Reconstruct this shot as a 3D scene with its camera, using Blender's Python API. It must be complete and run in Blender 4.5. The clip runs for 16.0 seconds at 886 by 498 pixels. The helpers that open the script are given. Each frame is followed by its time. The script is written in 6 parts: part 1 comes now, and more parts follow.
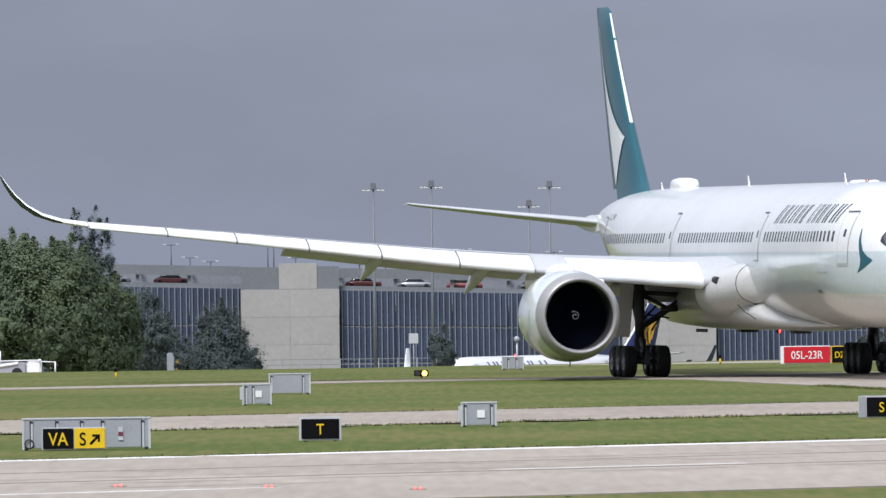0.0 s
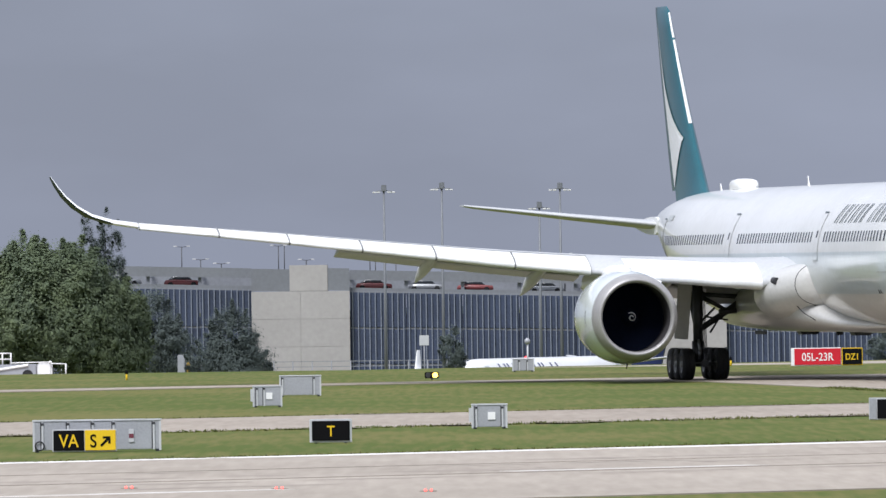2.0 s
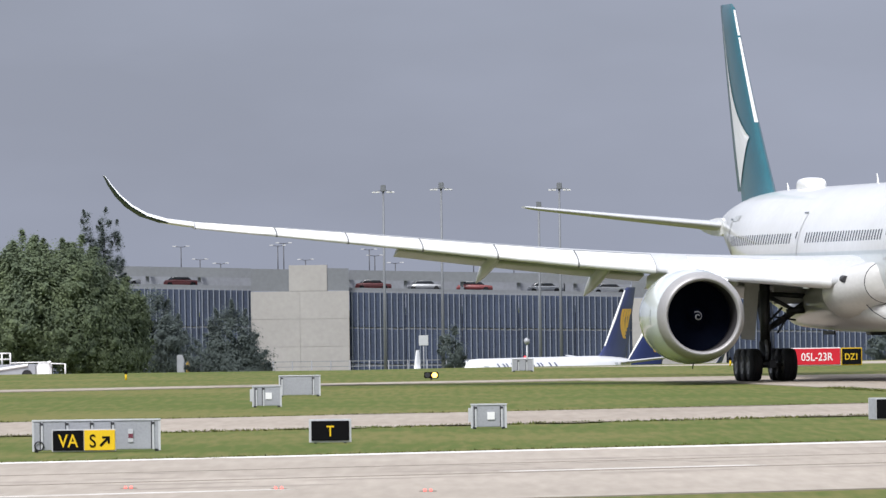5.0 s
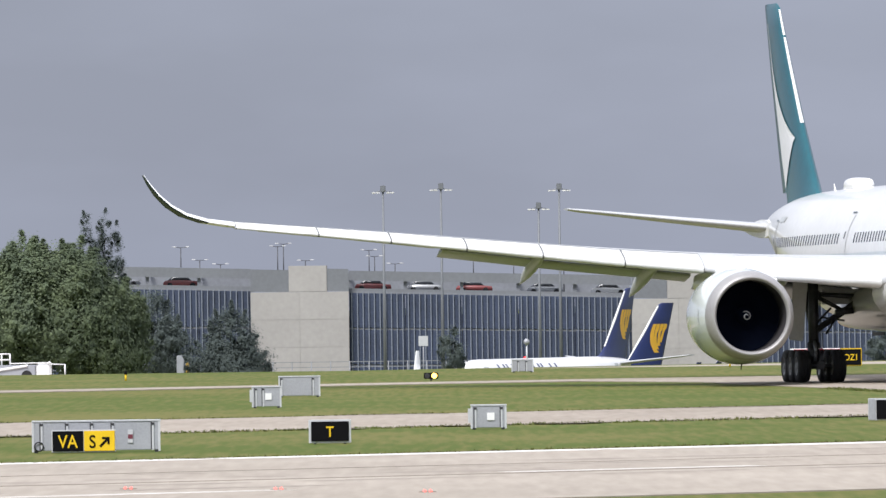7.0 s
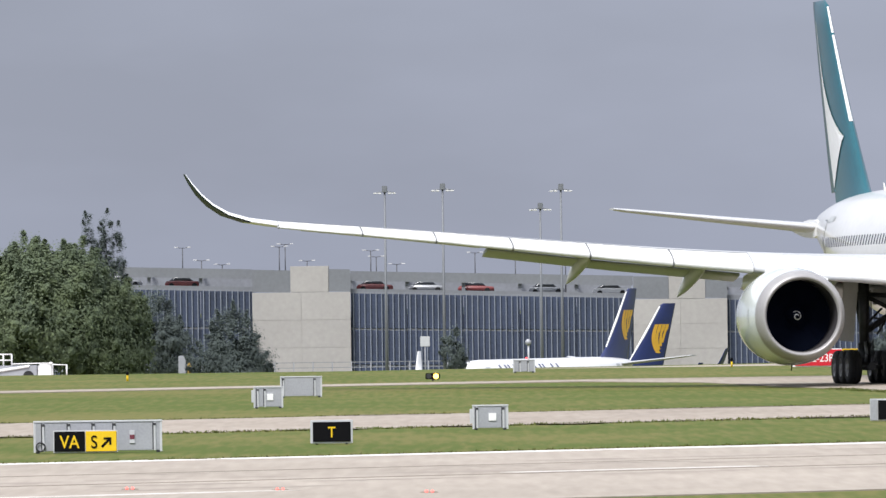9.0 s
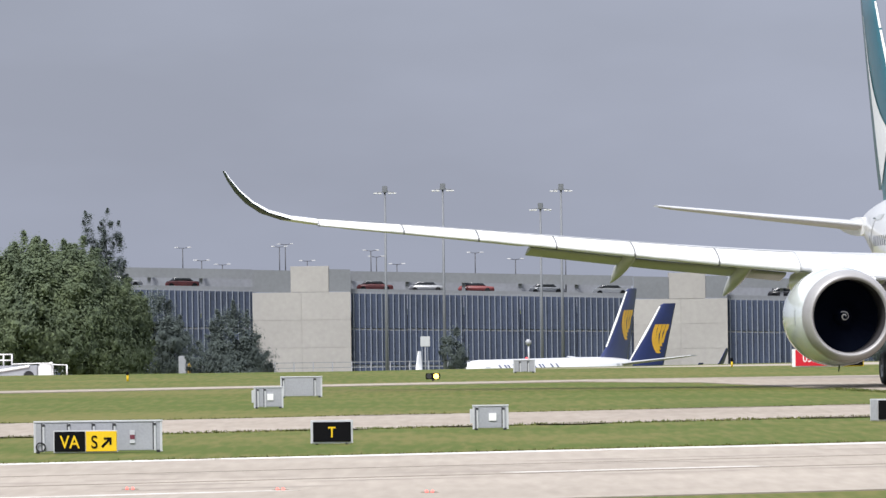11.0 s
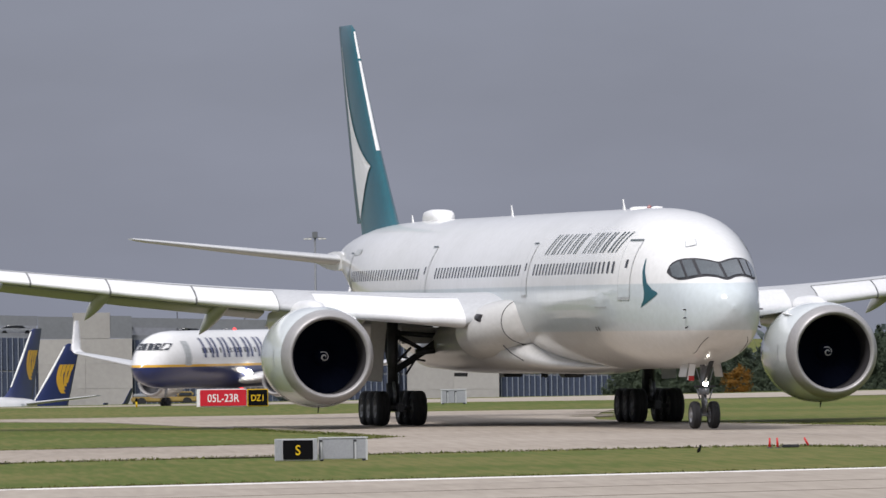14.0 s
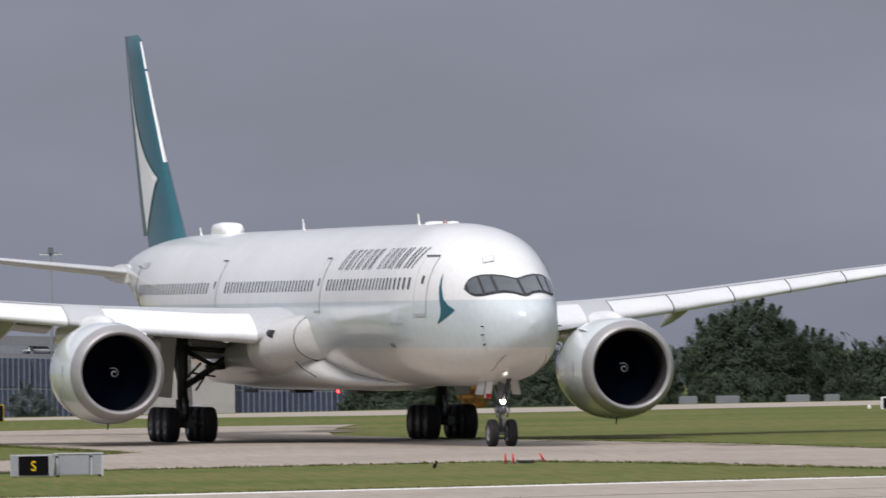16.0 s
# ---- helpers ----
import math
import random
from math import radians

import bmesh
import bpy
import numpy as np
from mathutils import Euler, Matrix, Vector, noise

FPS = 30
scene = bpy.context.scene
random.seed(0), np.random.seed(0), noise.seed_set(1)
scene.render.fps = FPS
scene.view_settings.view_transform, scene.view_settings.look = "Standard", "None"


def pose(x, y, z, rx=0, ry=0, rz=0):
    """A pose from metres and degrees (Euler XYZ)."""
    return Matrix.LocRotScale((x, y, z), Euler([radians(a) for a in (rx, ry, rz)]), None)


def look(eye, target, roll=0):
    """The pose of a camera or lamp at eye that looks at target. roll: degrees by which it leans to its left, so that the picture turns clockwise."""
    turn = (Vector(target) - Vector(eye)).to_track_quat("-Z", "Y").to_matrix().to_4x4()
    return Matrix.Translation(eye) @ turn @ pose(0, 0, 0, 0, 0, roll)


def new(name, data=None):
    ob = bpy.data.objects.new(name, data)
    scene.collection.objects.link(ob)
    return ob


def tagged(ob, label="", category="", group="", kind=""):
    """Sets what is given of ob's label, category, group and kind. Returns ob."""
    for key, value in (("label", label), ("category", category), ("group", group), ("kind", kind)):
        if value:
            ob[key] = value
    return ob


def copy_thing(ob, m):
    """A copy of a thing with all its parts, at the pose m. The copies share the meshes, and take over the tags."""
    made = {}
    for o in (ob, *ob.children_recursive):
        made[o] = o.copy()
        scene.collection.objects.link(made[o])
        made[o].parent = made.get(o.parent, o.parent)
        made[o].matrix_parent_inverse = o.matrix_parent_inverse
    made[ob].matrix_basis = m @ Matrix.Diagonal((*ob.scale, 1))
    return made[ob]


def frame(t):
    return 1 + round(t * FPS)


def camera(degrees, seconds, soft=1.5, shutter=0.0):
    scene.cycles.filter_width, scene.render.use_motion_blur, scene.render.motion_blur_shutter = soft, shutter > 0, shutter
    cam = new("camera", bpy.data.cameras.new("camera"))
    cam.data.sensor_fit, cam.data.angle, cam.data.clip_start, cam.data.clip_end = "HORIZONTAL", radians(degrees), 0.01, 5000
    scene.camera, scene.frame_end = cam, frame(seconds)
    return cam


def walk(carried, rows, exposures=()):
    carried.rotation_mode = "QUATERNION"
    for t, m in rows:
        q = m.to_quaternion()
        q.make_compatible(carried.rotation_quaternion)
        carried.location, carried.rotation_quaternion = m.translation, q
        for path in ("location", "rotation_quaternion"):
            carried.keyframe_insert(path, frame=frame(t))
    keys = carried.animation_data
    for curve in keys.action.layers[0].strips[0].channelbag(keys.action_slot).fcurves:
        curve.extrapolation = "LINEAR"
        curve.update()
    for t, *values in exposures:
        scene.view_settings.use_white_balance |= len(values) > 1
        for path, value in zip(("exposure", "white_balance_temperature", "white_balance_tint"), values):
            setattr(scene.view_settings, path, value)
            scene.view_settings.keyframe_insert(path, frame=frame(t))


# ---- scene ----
from mathutils.geometry import tessellate_polygon

EYE = (0.0, 0.0, 4.66)
cam = camera(4.49, 16.0, soft=1.45, shutter=0.22)


def aim(pan, tilt):
    p, q = radians(pan), radians(tilt)
    return look(EYE, (EYE[0] + 500 * math.sin(p), EYE[1] + 500 * math.cos(p), EYE[2] + 500 * math.tan(q)), -0.75)


PANS = [(0, 0.0492, 0.1332), (0.5, 0.0181, 0.1447), (1, 0.0057, 0.1431), (1.5, -0.0077, 0.1451), (2, -0.0044, 0.1435),
        (2.5, 0.0023, 0.1449), (3, 0.0056, 0.1406), (3.5, 0.0095, 0.1448), (4, 0.0056, 0.1403), (6.5, -0.0033, 0.1493),
        (7, 0.0, 0.1467), (7.5, -0.0048, 0.1450), (8, -0.0115, 0.1438), (8.5, -0.0148, 0.1452), (9, -0.0086, 0.1488)]
PANS += [(11.5, -0.0104, 0.1494), (12, -0.0124, 0.188), (12.3, 0.1892, 0.2042), (12.5, 0.3699, 0.2378),
         (12.7, 0.5665, 0.2623), (12.9, 1.0740, 0.3187), (13, 1.6902, 0.3374), (13.1, 2.3294, 0.3593), (13.3, 2.7952, 0.3980),
         (13.5, 3.0146, 0.4047), (13.6, 3.1046, 0.3996), (14, 3.0108, 0.3132), (14.2, 2.9600, 0.2984), (14.5, 2.9886, 0.3006),
         (15, 3.2253, 0.3729), (15.5, 3.5881, 0.4553), (15.8, 4.0644, 0.4415), (16, 4.3509, 0.3758)]
walk(cam, [(t, aim(a, b)) for t, a, b in PANS],
     [(0, 0.02, 5960, 12), (4, 0.18, 6120, 12), (9, 0.33, 6220, 12), (12.7, 0.37, 6220, 12), (13.5, -0.16, 6300, 13), (16, -0.33, 6290, 14)])

# ---- light: bright broken overcast behind the camera, slate cloud ahead ----
world = bpy.data.worlds.new("sky")
scene.world = world
world.use_nodes = True
wn, wl = world.node_tree.nodes, world.node_tree.links
wn.clear()
w_out, w_bg = wn.new("ShaderNodeOutputWorld"), wn.new("ShaderNodeBackground")
w_sky, w_co, w_sep = wn.new("ShaderNodeTexSky"), wn.new("ShaderNodeTexCoord"), wn.new("ShaderNodeSeparateXYZ")
SUN_EL, SUN_AZ = 53.0, 207.0
w_sky.sky_type, w_sky.sun_disc = "NISHITA", False
w_sky.sun_elevation, w_sky.sun_rotation = radians(SUN_EL), radians(SUN_AZ)
w_scale, w_noise = wn.new("ShaderNodeMapping"), wn.new("ShaderNodeTexNoise")
w_scale.inputs["Scale"].default_value = (9, 9, 26)
w_noise.inputs["Scale"].default_value, w_noise.inputs["Detail"].default_value = 1.6, 5
w_ramp = wn.new("ShaderNodeValToRGB")
w_ramp.color_ramp.elements[0].position, w_ramp.color_ramp.elements[1].position = 0.0, 0.6
w_ramp.color_ramp.elements[0].color = (2.95, 3.15, 3.85, 1)
w_ramp.color_ramp.elements[1].color = (9.5, 9.7, 10.2, 1)
e = w_ramp.color_ramp.elements.new(0.05)
e.color = (2.7, 2.9, 3.6, 1)
w_mul, w_mix, w_map = wn.new("ShaderNodeMix"), wn.new("ShaderNodeMix"), wn.new("ShaderNodeMapRange")
w_map.inputs["From Min"].default_value, w_map.inputs["From Max"].default_value = 0.3, 0.7
w_map.inputs["To Min"].default_value, w_map.inputs["To Max"].default_value = 0.86, 1.12
w_mul.data_type = w_mix.data_type = "RGBA"
w_mul.blend_type = "MULTIPLY"
w_mul.inputs[0].default_value, w_mix.inputs[0].default_value = 1.0, 0.9
wl.new(w_co.outputs["Generated"], w_sep.inputs[0])
wl.new(w_co.outputs["Generated"], w_scale.inputs["Vector"])
wl.new(w_scale.outputs[0], w_noise.inputs["Vector"])
wl.new(w_sep.outputs["Z"], w_ramp.inputs[0])
wl.new(w_noise.outputs[0], w_map.inputs["Value"])
wl.new(w_ramp.outputs[0], w_mul.inputs[6])
wl.new(w_map.outputs[0], w_mul.inputs[7])
wl.new(w_sky.outputs[0], w_mix.inputs[6])
wl.new(w_mul.outputs[2], w_mix.inputs[7])
wl.new(w_mix.outputs[2], w_bg.inputs[0])
w_bg.inputs[1].default_value = 0.1
wl.new(w_bg.outputs[0], w_out.inputs[0])

sun = new("sun", bpy.data.lights.new("sun", "SUN"))
sun.data.energy, sun.data.angle, sun.data.color = 3.7, radians(20), (1.0, 0.96, 0.9)
az, el = radians(SUN_AZ), radians(SUN_EL)
sun.matrix_world = look((math.sin(az) * math.cos(el) * 900, math.cos(az) * math.cos(el) * 900, 900 * math.sin(el)), (0, 0, 0))


# ---- materials ----
def mat(name, color, rough=0.5, metal=0.0, vary=0.15, scale=1.0, bump=0.0, fine=12.0, coat=0.0, second=None, random=0.0, spec=0.5, detail=4, spread=0.3, drawn=1.0, polish=0.2):
    """Principled surface whose colour wanders at two sizes, with fine relief."""
    m = bpy.data.materials.new(name)
    m.use_nodes = True
    n, l = m.node_tree.nodes, m.node_tree.links
    b = n["Principled BSDF"]
    b.inputs["Roughness"].default_value, b.inputs["Metallic"].default_value = rough, metal
    b.inputs["Coat Weight"].default_value, b.inputs["Coat Roughness"].default_value = coat, polish
    b.inputs["Specular IOR Level"].default_value = spec
    co = n.new("ShaderNodeTexCoord")
    big, small = n.new("ShaderNodeTexNoise"), n.new("ShaderNodeTexNoise")
    big.inputs["Scale"].default_value, big.inputs["Detail"].default_value = scale, detail
    small.inputs["Scale"].default_value, small.inputs["Detail"].default_value = scale * fine, 6
    l.new(co.outputs["Object"], big.inputs["Vector"])
    if drawn != 1.0:
        # grain drawn out along y, as mowing and traffic leave it
        grain = n.new("ShaderNodeMapping")
        grain.inputs["Scale"].default_value = (1, drawn, 1)
        l.new(co.outputs["Object"], grain.inputs["Vector"])
        l.new(grain.outputs[0], small.inputs["Vector"])
    else:
        l.new(co.outputs["Object"], small.inputs["Vector"])
    add = n.new("ShaderNodeMath")
    add.operation = "ADD"
    l.new(big.outputs[0], add.inputs[0])
    l.new(small.outputs[0], add.inputs[1])
    ramp = n.new("ShaderNodeMapRange")
    ramp.inputs["From Min"].default_value, ramp.inputs["From Max"].default_value = 1 - spread, 1 + spread
    l.new(add.outputs[0], ramp.inputs["Value"])
    mix = n.new("ShaderNodeMix")
    mix.data_type = "RGBA"
    lo = second if second else tuple(c * (1 - vary) for c in color)
    mix.inputs[6].default_value, mix.inputs[7].default_value = (*lo, 1), (*(min(1, c * (1 + vary * 0.5)) for c in color), 1)
    l.new(ramp.outputs[0], mix.inputs[0])
    last = mix.outputs[2]
    if random:
        info, hsv, rng = n.new("ShaderNodeObjectInfo"), n.new("ShaderNodeHueSaturation"), n.new("ShaderNodeMapRange")
        rng.inputs["To Min"].default_value, rng.inputs["To Max"].default_value = 1 - random, 1 + random
        l.new(info.outputs["Random"], rng.inputs["Value"])
        l.new(rng.outputs[0], hsv.inputs["Value"])
        l.new(last, hsv.inputs["Color"])
        last = hsv.outputs[0]
    l.new(last, b.inputs["Base Color"])
    if bump:
        bn = n.new("ShaderNodeBump")
        bn.inputs["Strength"].default_value, bn.inputs["Distance"].default_value = bump, 0.05
        l.new(small.outputs[0], bn.inputs["Height"])
        l.new(bn.outputs[0], b.inputs["Normal"])
    return m


def glow(name, color, strength):
    m = mat(name, color, 0.3)
    b = m.node_tree.nodes["Principled BSDF"]
    b.inputs["Emission Color"].default_value, b.inputs["Emission Strength"].default_value = (*color, 1), strength
    return m


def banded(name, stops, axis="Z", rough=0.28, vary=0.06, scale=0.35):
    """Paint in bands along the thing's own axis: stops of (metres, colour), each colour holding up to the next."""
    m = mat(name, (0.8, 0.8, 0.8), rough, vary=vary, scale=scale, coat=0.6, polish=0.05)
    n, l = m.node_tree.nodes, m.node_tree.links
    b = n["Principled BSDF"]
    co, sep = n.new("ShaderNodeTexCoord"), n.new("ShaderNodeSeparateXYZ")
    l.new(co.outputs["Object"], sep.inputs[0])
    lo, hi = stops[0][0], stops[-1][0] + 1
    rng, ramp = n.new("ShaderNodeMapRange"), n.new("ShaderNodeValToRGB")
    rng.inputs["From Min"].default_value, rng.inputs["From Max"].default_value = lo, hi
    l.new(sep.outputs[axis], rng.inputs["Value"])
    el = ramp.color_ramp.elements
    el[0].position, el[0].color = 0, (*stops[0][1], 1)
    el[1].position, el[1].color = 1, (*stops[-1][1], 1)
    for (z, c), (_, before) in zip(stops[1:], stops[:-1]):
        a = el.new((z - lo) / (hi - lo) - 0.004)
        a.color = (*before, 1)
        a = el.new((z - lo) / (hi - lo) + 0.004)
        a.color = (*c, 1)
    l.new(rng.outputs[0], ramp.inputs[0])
    mul = n.new("ShaderNodeMix")
    mul.data_type, mul.blend_type = "RGBA", "MULTIPLY"
    mul.inputs[0].default_value = 1
    grime = next(x for x in n if x.bl_idname == "ShaderNodeMix")
    grime.inputs[6].default_value = (1 - vary * 2, 1 - vary * 2, 1 - vary * 2.2, 1)
    grime.inputs[7].default_value = (1, 1, 1, 1)
    l.new(grime.outputs[2], mul.inputs[7])
    l.new(ramp.outputs[0], mul.inputs[6])
    l.new(mul.outputs[2], b.inputs["Base Color"])
    return m


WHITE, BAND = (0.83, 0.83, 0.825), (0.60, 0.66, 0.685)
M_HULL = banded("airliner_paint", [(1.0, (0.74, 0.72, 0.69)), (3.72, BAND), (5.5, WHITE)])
M_WHITE = mat("white_gloss_paint", WHITE, 0.28, vary=0.08, scale=0.4, coat=0.3)
M_WING = mat("wing_grey_paint", (0.48, 0.49, 0.505), 0.4, vary=0.12, scale=0.5, coat=0.2)
M_SLAT = mat("leading_edge_grey", (0.74, 0.745, 0.75), 0.35, 0.05, vary=0.08, scale=0.6)
# white fairing paint taken down to grey, so underside shade is in the colour
M_BELLY = mat("fairing_shade_paint", (0.54, 0.535, 0.52), 0.34, vary=0.09, scale=0.5, coat=0.5, polish=0.08)
M_NACELLE = mat("nacelle_pale_green", (0.67, 0.715, 0.72), 0.25, vary=0.08, scale=0.6, coat=0.8, polish=0.06)
M_LIP = mat("bare_lip_metal", (0.38, 0.37, 0.37), 0.45, 0.35, vary=0.12, scale=1.5)
# duct and fan: the inlet's shade is put into these near-black colours
M_DUCT = mat("inlet_liner_shaded", (0.04, 0.037, 0.04), 0.6, vary=0.25, scale=2)
M_FAN = mat("fan_shade_black", (0.005, 0.007, 0.016), 0.9, 0.0, vary=0.1, scale=3, spec=0.02)
M_DARK = mat("dark_gap", (0.03, 0.03, 0.035), 0.6, vary=0.3, scale=2)
M_LINE = mat("panel_line_grey", (0.42, 0.44, 0.45), 0.5, vary=0.2, scale=3)
M_SEAMLINE = mat("door_gap_grey", (0.46, 0.48, 0.49), 0.5, vary=0.2, scale=3)
M_SEAMGAP = mat("slat_gap_grey", (0.16, 0.165, 0.17), 0.6, vary=0.2, scale=3)
M_TEAL = mat("tail_teal", (0.0, 0.085, 0.115), 0.3, vary=0.15, scale=0.4, coat=0.3)
# shaded copy of the tail teal: the rudder's shadow is in the colour
M_RUDDER = mat("rudder_shaded_teal", (0.003, 0.055, 0.075), 0.35, vary=0.15, scale=0.4, coat=0.3)
M_TIP = mat("winglet_dark_green", (0.012, 0.03, 0.036), 0.5, vary=0.15, scale=0.6, spec=0.2)
M_TITLE = mat("title_grey_green", (0.07, 0.095, 0.105), 0.4, vary=0.1, scale=2)
M_PANE = mat("cabin_window_dark", (0.035, 0.04, 0.05), 0.12, vary=0.2, scale=4)
M_COCKPIT = mat("cockpit_glass", (0.075, 0.09, 0.10), 0.08, vary=0.3, scale=1.5, coat=0.6)
M_TYRE = mat("tyre_rubber", (0.016, 0.016, 0.018), 0.75, vary=0.3, scale=4, bump=0.2)
M_RIM = mat("wheel_rim_grey", (0.32, 0.32, 0.33), 0.45, 0.5, vary=0.2, scale=6)
M_STRUT = mat("gear_steel_dark", (0.06, 0.062, 0.066), 0.45, 0.5, vary=0.35, scale=4)
M_STEEL = mat("gear_steel", (0.33, 0.34, 0.36), 0.4, 0.6, vary=0.3, scale=5)
M_RED = mat("red_paint", (0.55, 0.02, 0.02), 0.4, vary=0.15, scale=3)
M_LAMP = glow("landing_lamp", (1.0, 0.93, 0.78), 24)
M_BEACON = glow("red_beacon", (1.0, 0.03, 0.03), 2.2)
M_FLASH = glow("red_flash", (1.0, 0.03, 0.03), 14)
M_REDLENS = mat("red_lens", (0.28, 0.12, 0.12), 0.2, coat=0.5)
M_GRASS = mat("mown_grass", (0.068, 0.093, 0.016), 0.9, second=(0.132, 0.128, 0.038), scale=0.05, fine=62, bump=0.0, detail=12, spec=0.15, spread=0.17, drawn=0.045)
M_BLADE = mat("grass_blades", (0.07, 0.098, 0.022), 0.85, second=(0.13, 0.125, 0.045), scale=0.2, fine=30, spec=0.15)
M_CONCRETE = mat("runway_concrete", (0.372, 0.328, 0.278), 0.85, second=(0.27, 0.235, 0.195), scale=0.06, fine=45, detail=10, spec=0.25, spread=0.42, drawn=0.06)
M_TAXI = mat("taxiway_asphalt", (0.34, 0.297, 0.25), 0.88, second=(0.25, 0.212, 0.173), scale=0.07, fine=40, detail=10, spec=0.25, spread=0.36, drawn=0.06)


# ---- mesh tools ----
def part(name, bm, material, parent=None, label="", smooth=False):
    me = bpy.data.meshes.new(name)
    if smooth:
        for f in bm.faces:
            f.smooth = True
    bm.to_mesh(me)
    bm.free()
    for m in material if isinstance(material, (list, tuple)) else [material]:
        me.materials.append(m)
    ob = new(name, me)
    if parent:
        ob.parent = parent
    if label:
        ob["label"] = label
    return ob


def thing(name, m, label, category, group="", kind=""):
    ob = new(name)
    ob.matrix_basis = m
    ob.empty_display_size = 0.3
    return tagged(ob, label, category, group, kind)


def box(bm, x0, x1, y0, y1, z0, z1, bevel=0.0):
    r = bmesh.ops.create_cube(bm, size=1, matrix=Matrix.LocRotScale(((x0 + x1) / 2, (y0 + y1) / 2, (z0 + z1) / 2), None, (x1 - x0, y1 - y0, z1 - z0)))
    if bevel:
        es = {e for v in r["verts"] for e in v.link_edges}
        bmesh.ops.bevel(bm, geom=list(es), offset=bevel, segments=2, affect="EDGES")
    return bm


def boxbm(*a, **k):
    return box(bmesh.new(), *a, **k)


def tube(bm, a, b, r0, r1=None, n=12, caps=True):
    """A tapered round bar from a to b."""
    a, b = Vector(a), Vector(b)
    r1 = r0 if r1 is None else r1
    q = (b - a).to_track_quat("Z", "Y").to_matrix()
    rings = []
    for p, r in ((a, r0), (b, r1)):
        rings.append([bm.verts.new(p + q @ Vector((r * math.cos(i * 2 * math.pi / n), r * math.sin(i * 2 * math.pi / n), 0))) for i in range(n)])
    for i in range(n):
        f = bm.faces.new((rings[0][i], rings[0][(i + 1) % n], rings[1][(i + 1) % n], rings[1][i]))
        f.smooth = True
    if caps:
        bm.faces.new(rings[0][::-1])
        bm.faces.new(rings[1])
    return bm


def tubebm(*a, **k):
    return tube(bmesh.new(), *a, **k)


def loft(rings, closed=True, caps=True, bm=None):
    """Skin through rings of points."""
    bm = bm or bmesh.new()
    vs = [[bm.verts.new(p) for p in ring] for ring in rings]
    n = len(vs[0])
    for a, b in zip(vs[:-1], vs[1:]):
        for i in range(n if closed else n - 1):
            j = (i + 1) % n
            f = bm.faces.new((a[i], a[j], b[j], b[i]))
            f.smooth = True
    if caps and closed:
        for f in (bm.faces.new(vs[0][::-1]), bm.faces.new(vs[-1])):
            for e in f.edges:
                e.smooth = False
    bmesh.ops.recalc_face_normals(bm, faces=bm.faces)
    return bm


def lathe(profile, centre, n=48, bm=None, axis="x"):
    """Turns (along, radius) pairs about a line through centre along x (aft is negative) or y or z."""
    c = Vector(centre)
    rings = []
    for a, r in profile:
        ring = []
        for i in range(n):
            t = 2 * math.pi * i / n
            o = (a, r * math.cos(t), r * math.sin(t))
            if axis == "y":
                o = (r * math.cos(t), a, r * math.sin(t))
            elif axis == "z":
                o = (r * math.cos(t), r * math.sin(t), a)
            ring.append(c + Vector(o))
        rings.append(ring)
    return loft(rings, True, False, bm)


def interp(table, x):
    xs = [r[0] for r in table]
    return [float(np.interp(x, xs, [r[k] for r in table])) for k in range(1, len(table[0]))]


def smooth_interp(table, x):
    """Catmull-Rom through the table's rows."""
    k = max(0, min(len(table) - 2, next((i for i in range(len(table) - 1) if x <= table[i + 1][0]), len(table) - 2)))
    p = [table[max(0, min(len(table) - 1, k + d))] for d in (-1, 0, 1, 2)]
    h = p[2][0] - p[1][0]
    t = min(1, max(0, (x - p[1][0]) / h))
    out = []
    for c in range(1, len(table[0])):
        m0 = (p[2][c] - p[0][c]) / max(1e-6, p[2][0] - p[0][0]) * h
        m1 = (p[3][c] - p[1][c]) / max(1e-6, p[3][0] - p[1][0]) * h
        out.append((2 * t**3 - 3 * t**2 + 1) * p[1][c] + (t**3 - 2 * t**2 + t) * m0 + (-2 * t**3 + 3 * t**2) * p[2][c] + (t**3 - t**2) * m1)
    return out


# ---- ground: one sheet, level by the taxiways, falling away behind the far runway ----
RW_DIR, RW_AT = Vector((-0.47, -0.883)), Vector((26.0, 790.0))
FALL = [(-2000, 0), (575, 0), (700, -1.3), (860, -2.9), (1000, -6.0), (1080, -8.85), (1155, -8.9), (1166, -10.65), (1260, -10.6), (1400, -9), (9000, -9)]


def runway_z(y):
    return -1.8 - 0.0047 * (y - 790)


def height(x, y):
    z = interp(FALL, y)[0]
    off = abs((Vector((x, y)) - RW_AT).cross(RW_DIR))
    if y > 600 and off < 75:
        k = 1 if off < 38 else (75 - off) / 37
        z = z * (1 - k) + runway_z(y) * k
    return z


def ground_sheet():
    ys = [-600, -200, 0, 150, 230, 300, 380, 460, 540, 575, 600, 630, 660] + list(range(690, 1180, 12)) + [1200, 1250, 1400, 1800, 2600, 4800]
    us = [-1.4, -0.7, -0.35, -0.2, -0.12] + [-0.08 + 0.01 * i for i in range(25)] + [0.2, 0.28, 0.4, 0.8, 1.4]
    bm = bmesh.new()
    grid = []
    for y in ys:
        w = max(abs(y), 300)
        grid.append([bm.verts.new((u * w, y, height(u * w, y))) for u in us])
    for a, b in zip(grid[:-1], grid[1:]):
        for i in range(len(us) - 1):
            bm.faces.new((a[i], a[i + 1], b[i + 1], b[i])).smooth = True
    return tagged(part("ground", bm, M_GRASS), "short mown airfield grass, green with straw patches", "grass", kind="structure")


